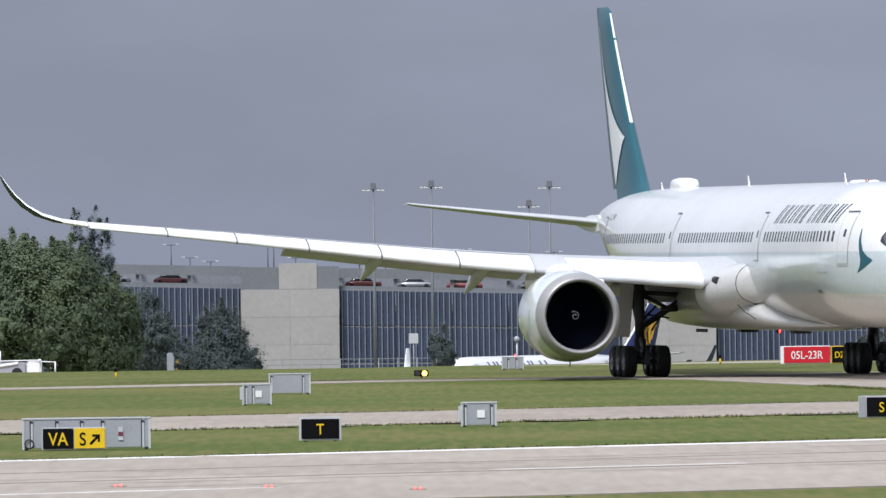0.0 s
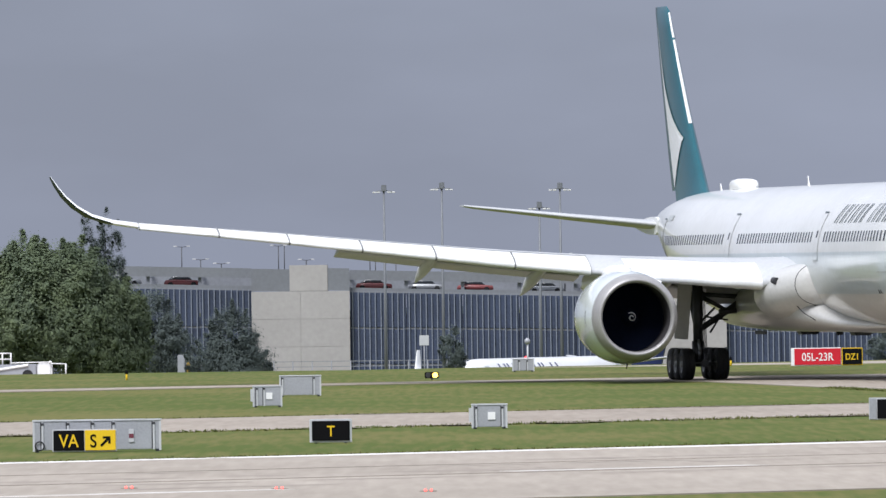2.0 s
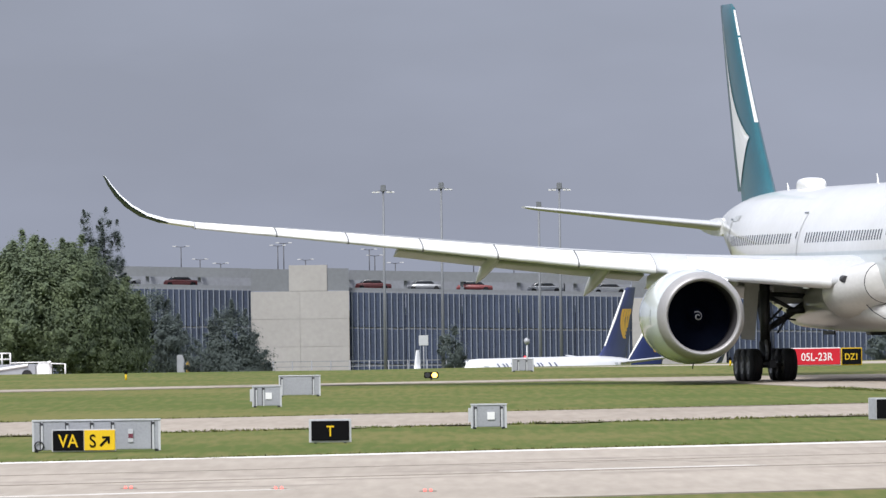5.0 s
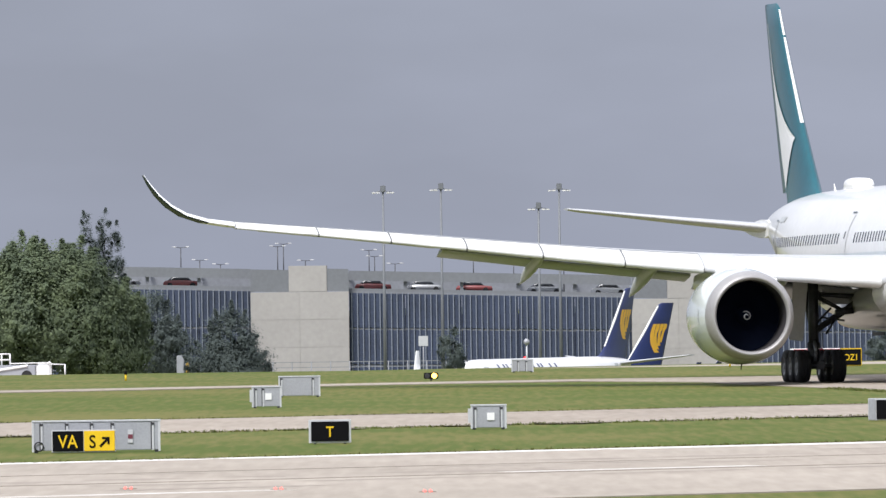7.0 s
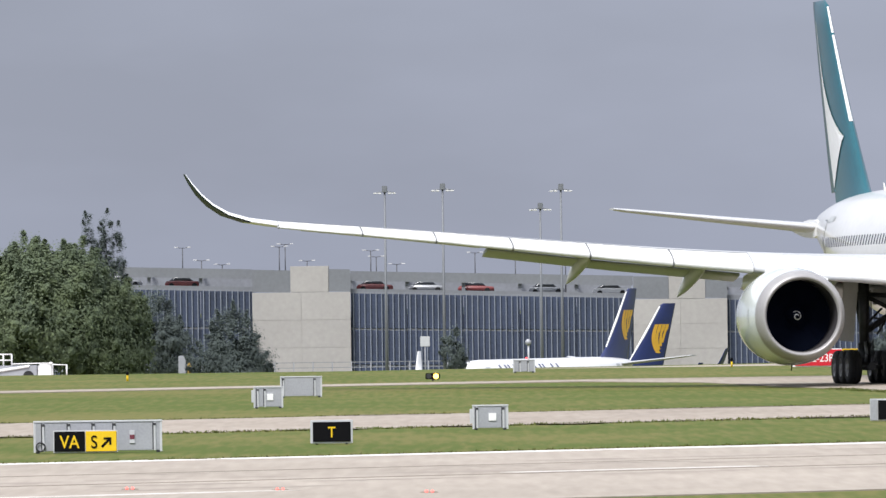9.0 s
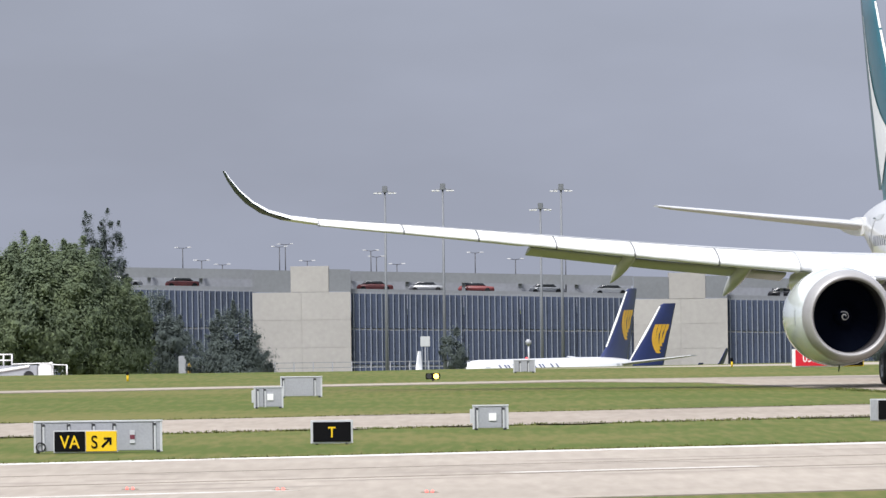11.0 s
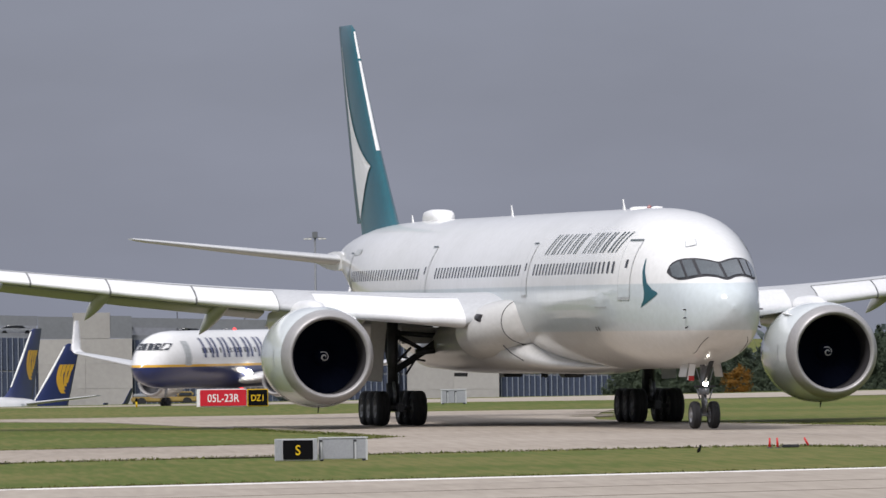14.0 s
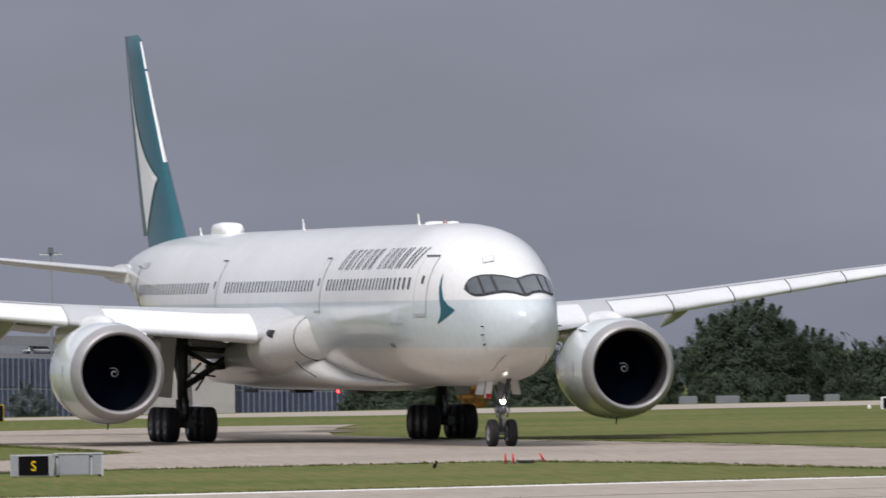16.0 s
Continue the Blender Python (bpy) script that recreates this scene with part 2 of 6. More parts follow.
def slab(name, pts, z, material, label, category):
    """A paved area with a real edge, its outline given as points."""
    bm = bmesh.new()
    level = z if callable(z) else lambda y: z
    top = [bm.verts.new((x, y, level(y))) for x, y in pts]
    low = [bm.verts.new((x, y, level(y) - 0.3)) for x, y in pts]
    for tri in tessellate_polygon([[Vector((x, y, 0)) for x, y in pts]]):
        bm.faces.new([top[k] for k in tri])
    for i in range(len(pts)):
        j = (i + 1) % len(pts)
        bm.faces.new((top[i], low[i], low[j], top[j]))
    bmesh.ops.recalc_face_normals(bm, faces=bm.faces)
    return tagged(part(name, bm, material), label, category, kind="structure")


def near_edge(x):
    return 300.3 + 0.74 * x


ground_sheet()
RUNWAY_EDGE = [(-200, 152.3), (-200, 85), (260, 430), (260, 492.7), (60, 344.7), (38, 327.5), (12.1, 310.3), (-11.5, 291)]
TAXI_EDGE = [(-200, 215), (-60, 308), (-13.5, 342), (14.3, 366), (24, 372), (30.8, 376), (34.5, 368), (36.7, 358), (40, 345), (50, 338.5), (90, 368),
             (90, 376), (60, 388), (46.2, 396), (42.9, 419), (38.2, 439), (33.5, 458), (31.2, 472), (31.8, 484), (33.8, 508), (35.5, 521),
             (27, 520), (20, 512), (7.5, 509), (-2, 503.5), (-17, 491.5), (-60, 466), (-200, 380), (-200, 370), (-60, 455), (-17, 482), (-2, 494.5), (6, 499),
             (11, 488), (15.5, 455), (18.5, 430), (19.9, 416.5), (17, 404), (15.5, 398.5), (-14.8, 375.4), (-60, 343), (-200, 248)]
slab("runway", RUNWAY_EDGE, 0.03, M_CONCRETE, "worn pale concrete runway with dark joints and stains", "runway")
slab("taxiway", TAXI_EDGE, 0.032, M_TAXI, "pale weathered taxiway with grass edges", "taxiway")


# ---- the taxiing airliner; its own space: x forward, y to port, z up, nose over the origin ----
FUS = [(0, 0.06, 4.62, 4.5), (0.12, 0.42, 4.98, 4.12), (0.4, 0.76, 5.27, 3.72), (0.9, 1.09, 5.54, 3.32), (1.6, 1.37, 5.87, 3.0),
       (2.4, 1.57, 6.26, 2.78), (3.2, 1.75, 6.68, 2.62), (4.2, 1.98, 7.15, 2.48), (5.4, 2.25, 7.59, 2.38), (6.8, 2.52, 7.95, 2.31), (8.4, 2.79, 8.23, 2.27),
       (10.5, 2.97, 8.41, 2.25), (14, 2.98, 8.46, 2.25), (46, 2.98, 8.46, 2.25), (50, 2.96, 8.46, 2.4), (54, 2.83, 8.45, 2.9), (58, 2.52, 8.4, 3.7),
       (62, 2.02, 8.28, 4.65), (66, 1.4, 8.0, 5.6), (69, 0.92, 7.68, 6.15), (71.5, 0.45, 7.3, 6.45), (72.4, 0.24, 7.1, 6.6)]


def fullness(x):
    """How square the section is: 2 is an ellipse."""
    return float(np.interp(x, (0, 2, 8, 13), (2.4, 2.4, 2.3, 2.0)))


def hull_y(x, z):
    w, zt, zb = smooth_interp(FUS, x)
    k, e = (z - (zt + zb) / 2) / ((zt - zb) / 2), fullness(x)
    return w * max(0.0, 1 - abs(k) ** e) ** (1 / e)


def hull_point(x, z, side, off=0.0):
    """A point on the skin at x metres behind the nose; side -1 is starboard."""
    w, zt, zb = smooth_interp(FUS, x)
    y, h = hull_y(x, z), (zt - zb) / 2
    n = Vector((0, y / w**2, (z - (zt + zb) / 2) / h**2))
    n.normalize()
    return Vector((-x, side * (y + n.y * off), z + n.z * off))


def hull_patch(x0, x1, z0, z1, side, off, lean=0.0, nx=3, nz=6, bm=None):
    """A piece of skin; lean shifts it forward per metre of height."""
    bm = bm or bmesh.new()
    g = [[bm.verts.new(hull_point(x0 + (x1 - x0) * i / nx - lean * (z0 + (z1 - z0) * j / nz - z0), z0 + (z1 - z0) * j / nz, side, off)) for i in range(nx + 1)] for j in range(nz + 1)]
    for j in range(nz):
        for i in range(nx):
            bm.faces.new((g[j][i], g[j][i + 1], g[j + 1][i + 1], g[j + 1][i])).smooth = True
    return bm


def hull_shape(curve, side, off, n=12, m=3):
    """Skin between two edges: curve(v) gives z, x of one edge, x of the other."""
    bm = bmesh.new()
    g = []
    for j in range(n + 1):
        z, a, b = curve(j / n)
        g.append([bm.verts.new(hull_point(a + (b - a) * i / m, z, side, off)) for i in range(m + 1)])
    for j in range(n):
        for i in range(m):
            bm.faces.new((g[j][i], g[j][i + 1], g[j + 1][i + 1], g[j + 1][i]))
    return bm


def nose_x(y, z):
    lo, hi = 0.0, 9.0
    for _ in range(30):
        mid = (lo + hi) / 2
        if hull_y(mid, z) < abs(y) + 0.004:
            lo = mid
        else:
            hi = mid
    return hi


def nose_pane(corners, off, n=6):
    """A pane on the nose seen from ahead: four corners (y, z), starting low inside, going round."""
    bm = bmesh.new()
    a, b, c, d = [Vector(p) for p in corners]
    g = []
    for j in range(n + 1):
        row = []
        for i in range(n + 1):
            u, v = i / n, j / n
            p = (a * (1 - u) + b * u) * (1 - v) + (d * (1 - u) + c * u) * v
            x = nose_x(p.x, p.y)
            row.append(bm.verts.new((-x + off * 0.9, p.x * (1 + off * 0.25), p.y + off * 0.4)))
        g.append(row)
    for j in range(n):
        for i in range(n):
            bm.faces.new((g[j][i], g[j][i + 1], g[j + 1][i + 1], g[j + 1][i])).smooth = True
    return bm


def nose_band(side, y0, y1, low, high, inset, off, n):
    bm = bmesh.new()
    g = []
    for i in range(n + 1):
        y = y0 + (y1 - y0) * i / n
        a, b = low(y) + inset, high(y) - inset
        row = []
        for j in range(7):
            z = a + (b - a) * j / 6
            row.append(bm.verts.new((-nose_x(y, z) + off * 0.8, side * (y + off * 0.5 * y), z + off * 0.5)))
        g.append(row)
    for p, q in zip(g[:-1], g[1:]):
        for j in range(6):
            bm.faces.new((p[j], p[j + 1], q[j + 1], q[j])).smooth = True
    return bm


def airfoil(chord, thick, n=9):
    """Section points (aft, up) from the trailing edge over the top to the nose and back below."""
    up, lo = [], []
    for i in range(n + 1):
        s = (1 - math.cos(math.pi * i / n)) / 2
        t = 5 * thick * (0.2969 * math.sqrt(s) - 0.126 * s - 0.3516 * s**2 + 0.2843 * s**3 - 0.1036 * s**4)
        camber = 0.02 * 4 * s * (1 - s)
        up.append((s * chord, (t + camber) * chord))
        lo.append((s * chord, (-t * 0.72 + camber) * chord))
    return up[::-1] + lo[1:-1]


# span, leading edge aft, leading edge height, chord, thickness, twist
WING = [(2.4, 25.1, 4.25, 14.6, 0.13, 1.2), (4.5, 26.55, 4.38, 13.2, 0.12, 1.0), (7.5, 28.65, 4.62, 11.1, 0.115, 0.8), (10.5, 30.75, 4.9, 9.2, 0.11, 0.6),
        (14, 33.2, 5.25, 7.9, 0.108, 0.5), (17, 35.3, 5.6, 6.9, 0.105, 0.4), (20, 37.4, 5.97, 6.0, 0.1, 0.2), (23, 39.5, 6.33, 5.1, 0.1, 0), (26, 41.6, 6.68, 4.2, 0.095, 0),
        (29, 43.75, 7.02, 3.3, 0.09, 0)]
TIP = [(29.0, 43.75, 7.02, 3.3), (30.0, 44.6, 7.2, 2.9), (30.8, 45.5, 7.5, 2.5), (31.35, 46.4, 7.92, 2.05), (31.72, 47.4, 8.4, 1.6), (31.95, 48.5, 8.9, 1.1), (32.08, 49.5, 9.32, 0.55)]


def nose_reach(s):
    """Length of the let-down leading edge at a station, and its angle."""
    if s < 10.2:
        return 1.6, 8.0
    return 0.30 + 0.13 * smooth_interp(WING, s)[2], 7.0


def let_down(p, q, s, grow=1.0, low=1.0):
    """Section point with the leading edge turned down about its hinge."""
    reach, drop = nose_reach(s)
    if s < 4 or p >= reach:
        return p, q
    ca, sa = math.cos(radians(drop)), math.sin(radians(drop))
    p2, q2 = (p - reach) * grow, q * (grow if q > 0 else low)
    return reach + p2 * ca + q2 * sa, q2 * ca + p2 * sa


def on_wing(p, q, s, side):
    x, z, c, th, tw = smooth_interp(WING, s)
    ca, sa = math.cos(radians(tw)), math.sin(radians(tw))
    return Vector((-(x + p * ca + q * sa), side * s, z + q * ca - p * sa))


def wing_ring(s, side):
    x, z, c, th, tw = smooth_interp(WING, s)
    return [on_wing(*let_down(p, q, s), s, side) for p, q in airfoil(c, th, 14)]


def slat_ring(s, side):
    """The leading strip of the wing, a little proud of it and let down with it."""
    x, z, c, th, tw = smooth_interp(WING, s)
    reach = nose_reach(s)[0]
    keep = [(p, q) for p, q in airfoil(c, th, 90) if p <= reach * (0.97 if q > 0 else 0.75)]
    return [on_wing(*let_down(p, q, s, 1.05, 1.12), s, side) for p, q in keep]


def same_count(ring, n):
    d = [0.0]
    for a, b in zip(ring[:-1], ring[1:]):
        d.append(d[-1] + (b - a).length)
    return [Vector([float(np.interp(d[-1] * i / (n - 1), d, [p[k] for p in ring])) for k in range(3)]) for i in range(n)]


def build_wing(plane, side):
    rings = [wing_ring(s, side) for s in [2.4, 3.5] + [4.5 + 0.7 * i for i in range(36)]]
    wing = part("wing", loft(rings), M_WING, plane, "long swept grey wing")
    rings = []
    for k in range(len(TIP)):
        s, x, z, c = TIP[k]
        a, b = TIP[max(0, k - 1)], TIP[min(len(TIP) - 1, k + 1)]
        d = Vector((b[0] - a[0], b[2] - a[2])).normalized()
        rings.append([Vector((-(x + p), side * (s - d.y * q), z + d.x * q)) for p, q in airfoil(c, 0.09)])
    bm = loft(rings)
    for f in bm.faces:
        c = f.calc_center_median()
        if abs(c.y) > 30.2 and f.normal.y * side - f.normal.z > 0.25:
            f.material_index = 1
    part("winglet", bm, [M_WHITE, M_TIP], wing, "upswept curved wing tip, white inside and dark outside")
    part("droop_nose", loft([same_count(slat_ring(s, side), 15) for s in (4.5, 5.2, 6, 7, 8, 9, 9.7)]), M_SLAT, wing, "bright inboard leading-edge panel")
    for a, b in ((11.1, 14.04), (14.08, 17.14), (17.18, 20.04), (20.08, 22.94), (22.98, 25.74), (25.78, 28.95)):
        part("slat", loft([same_count(slat_ring(s, side), 15) for s in (a, a * 0.75 + b * 0.25, (a + b) / 2, a * 0.25 + b * 0.75, b)]), M_SLAT, wing)
        bm = bmesh.new()
        tops = [same_count(slat_ring(a + (b - a) * k / 6, side), 15)[0] for k in range(7)]
        for line in (tops, same_count(slat_ring(a, side), 15), same_count(slat_ring(b, side), 15)):
            for p, q in zip(line[:-1], line[1:]):
                tube(bm, p, q, 0.015, n=5, caps=False)
        part("slat_seam", bm, M_SEAMGAP, wing)
    # flaps let down a little behind the trailing edge
    for a, b, dz, ln in ((3.4, 9.9, 0.3, 2.6), (10.2, 20.3, 0.27, 1.5), (20.5, 27.6, 0.05, 1.0)):
        rs = []
        for s in (a, (a + b) / 2, b):
            x, z, c, th, tw = smooth_interp(WING, s)
            te, zz = x + c, z - c * math.sin(radians(tw))
            rs.append([Vector((-(te - ln * 0.75 + p * 0.94 + q * 0.3), side * s, zz - dz * 0.4 + q - p * 0.3 * dz / 0.4)) for p, q in airfoil(ln, 0.13, 6)])
        part("flap" if dz > 0.1 else "aileron", loft(rs), M_WING, wing)
    for s, k in ((6.6, 1.1), (12.0, 1.0), (16.5, 0.92)):
        x, z, c, th, tw = smooth_interp(WING, s)
        te, zz = x + c, z - c * math.sin(radians(tw))
        rs = []
        for u, r, dz in ((0, 0.06, 0.02), (0.12, 0.4, -0.1), (0.3, 0.8, -0.22), (0.5, 1.0, -0.42), (0.7, 0.85, -0.72), (0.88, 0.45, -1.05), (1.0, 0.05, -1.3)):
            cx, cz = te + k * (-3.9 + 7.0 * u), zz + 0.1 + k * dz
            rs.append([Vector((-cx, side * s + 0.22 * r * math.cos(t), cz + 0.42 * k * r * math.sin(t))) for t in [i * math.pi / 7 for i in range(14)]])
        part("flap_track_fairing", loft(rs), M_WING, wing, "pointed fairing under the flaps")
    return wing


ENGINE_OUT, ENGINE_Z, ENGINE_X = 10.25, 2.82, 25.3


def build_engine(plane, side):
    c = (-ENGINE_X, side * ENGINE_OUT, ENGINE_Z)
    nac = part("engine_nacelle", lathe([(-0.62, 1.87), (-1.0, 1.93), (-1.6, 1.99), (-2.5, 2.02), (-3.5, 2.0), (-4.6, 1.88), (-5.5, 1.7), (-5.5, 1.6), (-4.9, 1.62), (-4.2, 1.6)], c, 56), M_NACELLE, plane, "pale green-white engine cowling")
    part("inlet_lip", lathe([(-0.62, 1.868), (-0.42, 1.835), (-0.25, 1.785), (-0.1, 1.7), (-0.02, 1.63), (0, 1.58), (-0.03, 1.54), (-0.08, 1.505), (-0.15, 1.48)], c, 56), M_LIP, nac, "polished bare-metal inlet ring")
    part("inlet_duct", lathe([(-0.15, 1.48), (-0.3, 1.46), (-0.5, 1.45), (-0.9, 1.47), (-1.4, 1.5), (-1.95, 1.51)], c, 56), M_DUCT, nac, "inlet duct darkened for shade")
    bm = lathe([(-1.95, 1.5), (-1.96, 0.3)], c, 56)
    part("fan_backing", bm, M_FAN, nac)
    fan = part("fan", lathe([(0.62, 0.02), (0.56, 0.1), (0.38, 0.23), (0.12, 0.36), (-0.1, 0.42), (-0.1, 0.02)], (0, 0, 0), 28), M_FAN, plane, "bladed fan darkened for inlet shade, with a white spiral on its spinner")
    fan.location = (c[0] - 1.72, c[1], c[2])
    bm = bmesh.new()
    rows = []
    for r, tw, w in ((0.38, 0.5, 0.14), (0.8, 0.8, 0.18), (1.2, 1.0, 0.23), (1.47, 1.1, 0.26)):
        rows.append([[Vector((w * math.cos(tw) * s + d, r * math.cos(w * math.sin(tw) * s / r), r * math.sin(w * math.sin(tw) * s / r))) for s in (-1, 0, 1)] for d in (0.012, -0.012)])
    loft([q[0] + q[1][::-1] for q in rows], bm=bm)
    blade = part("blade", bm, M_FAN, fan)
    for k in range(1, 22):
        ob = new("blade", blade.data)
        ob.parent = fan
        ob.rotation_euler = (2 * math.pi * k / 22, 0, 0)
    bm = bmesh.new()
    prev = None
    for k in range(40):
        t = k / 39
        ang, r = t * 2 * math.pi * 1.35, 0.04 + 0.17 * t
        row = []
        for rr in (r - 0.017, r + 0.017):
            x = float(np.interp(rr, [0.02, 0.1, 0.23, 0.36, 0.42], [0.62, 0.56, 0.38, 0.12, -0.1])) + 0.012
            row.append(bm.verts.new((x, rr * math.cos(ang), rr * math.sin(ang))))
        if prev:
            bm.faces.new((prev[0], prev[1], row[1], row[0]))
        prev = row
    part("spiral", bm, M_WHITE, fan, "white painted spiral")
    part("exhaust_core", lathe([(-4.2, 1.25), (-5.4, 1.2), (-6.6, 0.9), (-7.2, 0.74), (-7.2, 0.6), (-6.8, 0.5), (-8.0, 0.05)], c, 32), M_STEEL, nac)
    # pylon
    rs = []
    for x, z0, z1, w in ((26.6, 4.6, 4.72, 0.1), (27.6, 4.45, 5.0, 0.3), (29.0, 4.3, 5.1, 0.42), (30.6, 4.1, 5.05, 0.48), (33.5, 3.6, 4.95, 0.42), (37.5, 3.9, 4.6, 0.1)):
        rs.append([Vector((-x, side * ENGINE_OUT + w * math.cos(t), (z0 + z1) / 2 + (z1 - z0) / 2 * math.sin(t))) for t in [i * math.pi / 7 for i in range(14)]])
    part("pylon", loft(rs), M_WHITE, nac, "white engine pylon")
    bm = hull_less_plate(c, side)
    part("chine", bm, M_WHITE, nac)
    bm = bmesh.new()
    for k in range(5):
        a0 = math.pi + (-0.16 + 0.07 * k)
        pts = [(c[0] - xx, c[1] + 1.995 * math.cos(aa), c[2] + 1.995 * math.sin(aa)) for xx, aa in ((1.45, a0), (1.65, a0), (1.65, a0 + 0.045), (1.45, a0 + 0.045))]
        bm.faces.new([bm.verts.new(p) for p in pts])
    part("cowl_marking", bm, M_LINE, nac, "small dark cowl marking")
    part("drain_mast", tubebm((c[0] - 2.4, c[1], c[2] - 2.0), (c[0] - 2.55, c[1], c[2] - 2.22), 0.035, 0.02, 8), M_DARK, nac)
    return fan


def hull_less_plate(c, side):
    bm = bmesh.new()
    a = math.pi / 2 + side * 0.75
    d = Vector((0, math.cos(a), math.sin(a)))
    base = Vector(c) + d * 2.02
    pts = [base + Vector((-1.5, 0, 0)), base + Vector((-2.8, 0, 0)), base + Vector((-2.8, 0, 0)) + d * 0.14, base + Vector((-1.9, 0, 0)) + d * 0.08]
    w = Vector((0, -d.z, d.y)) * 0.02
    a1 = [bm.verts.new(p + w) for p in pts]
    b1 = [bm.verts.new(p - w) for p in pts]
    bm.faces.new(a1)
    bm.faces.new(b1[::-1])
    for i in range(4):
        bm.faces.new((a1[i], b1[i], b1[(i + 1) % 4], a1[(i + 1) % 4]))
    return bm


WHEELS, TURNING = [], []


def build_wheel(parent, x, y, r, w):
    """Tyre with a grooved tread, rim inside; its own origin on the axle."""
    wheel = part("wheel", lathe([(-w / 2, r * 0.56), (-w / 2, r * 0.78), (-w * 0.44, r * 0.92), (-w * 0.3, r * 0.985), (-w * 0.14, r), (-w * 0.13, r * 0.985), (-w * 0.1, r * 0.985), (-w * 0.09, r),
                                 (w * 0.09, r), (w * 0.1, r * 0.985), (w * 0.13, r * 0.985), (w * 0.14, r), (w * 0.3, r * 0.985), (w * 0.44, r * 0.92), (w / 2, r * 0.78), (w / 2, r * 0.56)], (0, 0, 0), 32, axis="y"), M_TYRE, parent)
    wheel.location = (-x, y, r)
    bm = lathe([(-w * 0.47, r * 0.57), (-w * 0.42, r * 0.5), (-w * 0.25, r * 0.42), (-w * 0.3, r * 0.2), (-w * 0.5, r * 0.16), (-w * 0.5, 0.01), (w * 0.5, 0.01), (w * 0.5, r * 0.16), (w * 0.3, r * 0.2), (w * 0.25, r * 0.42), (w * 0.42, r * 0.5), (w * 0.47, r * 0.57)], (0, 0, 0), 24, axis="y")
    for k in range(8):
        a = k * math.pi / 4
        for s in (-1, 1):
            tube(bm, (0.33 * r * math.cos(a), s * w * 0.24, 0.33 * r * math.sin(a)), (0.33 * r * math.cos(a), s * w * 0.33, 0.33 * r * math.sin(a)), 0.05 * r / 0.5, n=6)
    part("rim", bm, M_RIM, wheel)
    WHEELS.append((wheel, r))
    return wheel


def build_main_gear(plane, side):
    x, y = 36.8, side * 5.33
    leg = part("main_gear_leg", tubebm((-x, y, 0.72), (-x + 0.1, y, 4.9), 0.2, 0.24, 16), M_STRUT, plane, "dark steel main landing-gear leg")
    bm = tubebm((-x, y, 0.6), (-x, y, 1.7), 0.27, 0.27, 16)
    part("lower_cylinder", bm, M_STRUT, leg)
    part("bogie_beam", boxbm(-x - 1.6, -x + 1.6, y - 0.16, y + 0.16, 0.56, 0.9, bevel=0.06), M_STRUT, leg)
    for dx in (-1.34, 0, 1.34):
        part("axle", tubebm((-x - dx, y - 0.78, 0.7), (-x - dx, y + 0.78, 0.7), 0.09, n=10), M_STRUT, leg)
        for dy in (-0.76, 0.76):
            build_wheel(plane, x + dx, y + dy, 0.7, 0.55)
    part("side_brace", tubebm((-x + 0.1, y, 2.15), (-x + 0.3, side * 2.6, 3.95), 0.13, 0.17, 10), M_STRUT, leg, "diagonal folding brace")
    bm = tubebm((-x + 0.1, y - side * 0.2, 3.6), (-x + 0.2, y - side * 1.35, 2.98), 0.1, 0.08, 8)
    tube(bm, (-x + 0.1, y - side * 0.1, 2.5), (-x + 0.15, y - side * 0.75, 3.15), 0.05, n=8)
    part("lock_link", bm, M_STRUT, leg)
    part("upper_brace", tubebm((-x - 0.2, y - side * 0.1, 3.75), (-x - 0.1, side * 2.7, 3.55), 0.1, 0.12, 10), M_STRUT, leg)
    bm = tubebm((-x + 0.3, y - side * 0.9, 2.95), (-x + 0.3, y - side * 1.75, 3.05), 0.12, 0.16, 8)
    tube(bm, (-x + 0.25, y - side * 0.35, 2.75), (-x + 0.3, y - side * 1.3, 2.6), 0.045, n=6)
    tube(bm, (-x + 0.25, y - side * 0.5, 2.05), (-x + 0.3, y - side * 0.95, 2.75), 0.05, n=6)
    part("retraction_jack", bm, M_STRUT, leg)
    part("bay_panel", boxbm(-x - 0.6, -x - 0.55, min(y - side * 0.5, side * 2.6), max(y - side * 0.5, side * 2.6), 3.3, 3.95, bevel=0.02), M_BELLY, leg, "pale panel inside the wheel bay")
    part("drag_brace", tubebm((-x, y, 2.0), (-x - 2.2, y, 4.4), 0.12, 0.14, 10), M_STRUT, leg)
    bm = bmesh.new()
    for k in range(5):
        a = 0.15 + 0.05 * k
        tube(bm, (-x + 0.26, y - side * a, 0.9 + 0.1 * k), (-x + 0.3, y - side * (a - 0.1), 3.9), 0.018, n=5)
        tube(bm, (-x + 0.3, y - side * (0.3 + 0.15 * k), 2.2 + 0.12 * k), (-x + 0.32, y - side * (0.42 + 0.2 * k), 2.55 + 0.15 * k), 0.02, n=5)
    part("hose", bm, M_DARK, leg)
    bm = tubebm((-x + 0.2, y, 1.75), (-x + 0.5, y, 1.25), 0.07, n=8)
    tube(bm, (-x + 0.5, y, 1.25), (-x + 0.25, y, 0.85), 0.07, n=8)
    part("torque_link", bm, M_STEEL, leg)
    # leg door, outboard, hanging below the wing
    bm = bmesh.new()
    ya, yb = sorted((y + side * 0.24, y + side * 0.86))
    box(bm, -x + 0.22, -x + 0.29, ya, yb, 1.75, 4.6, bevel=0.025)
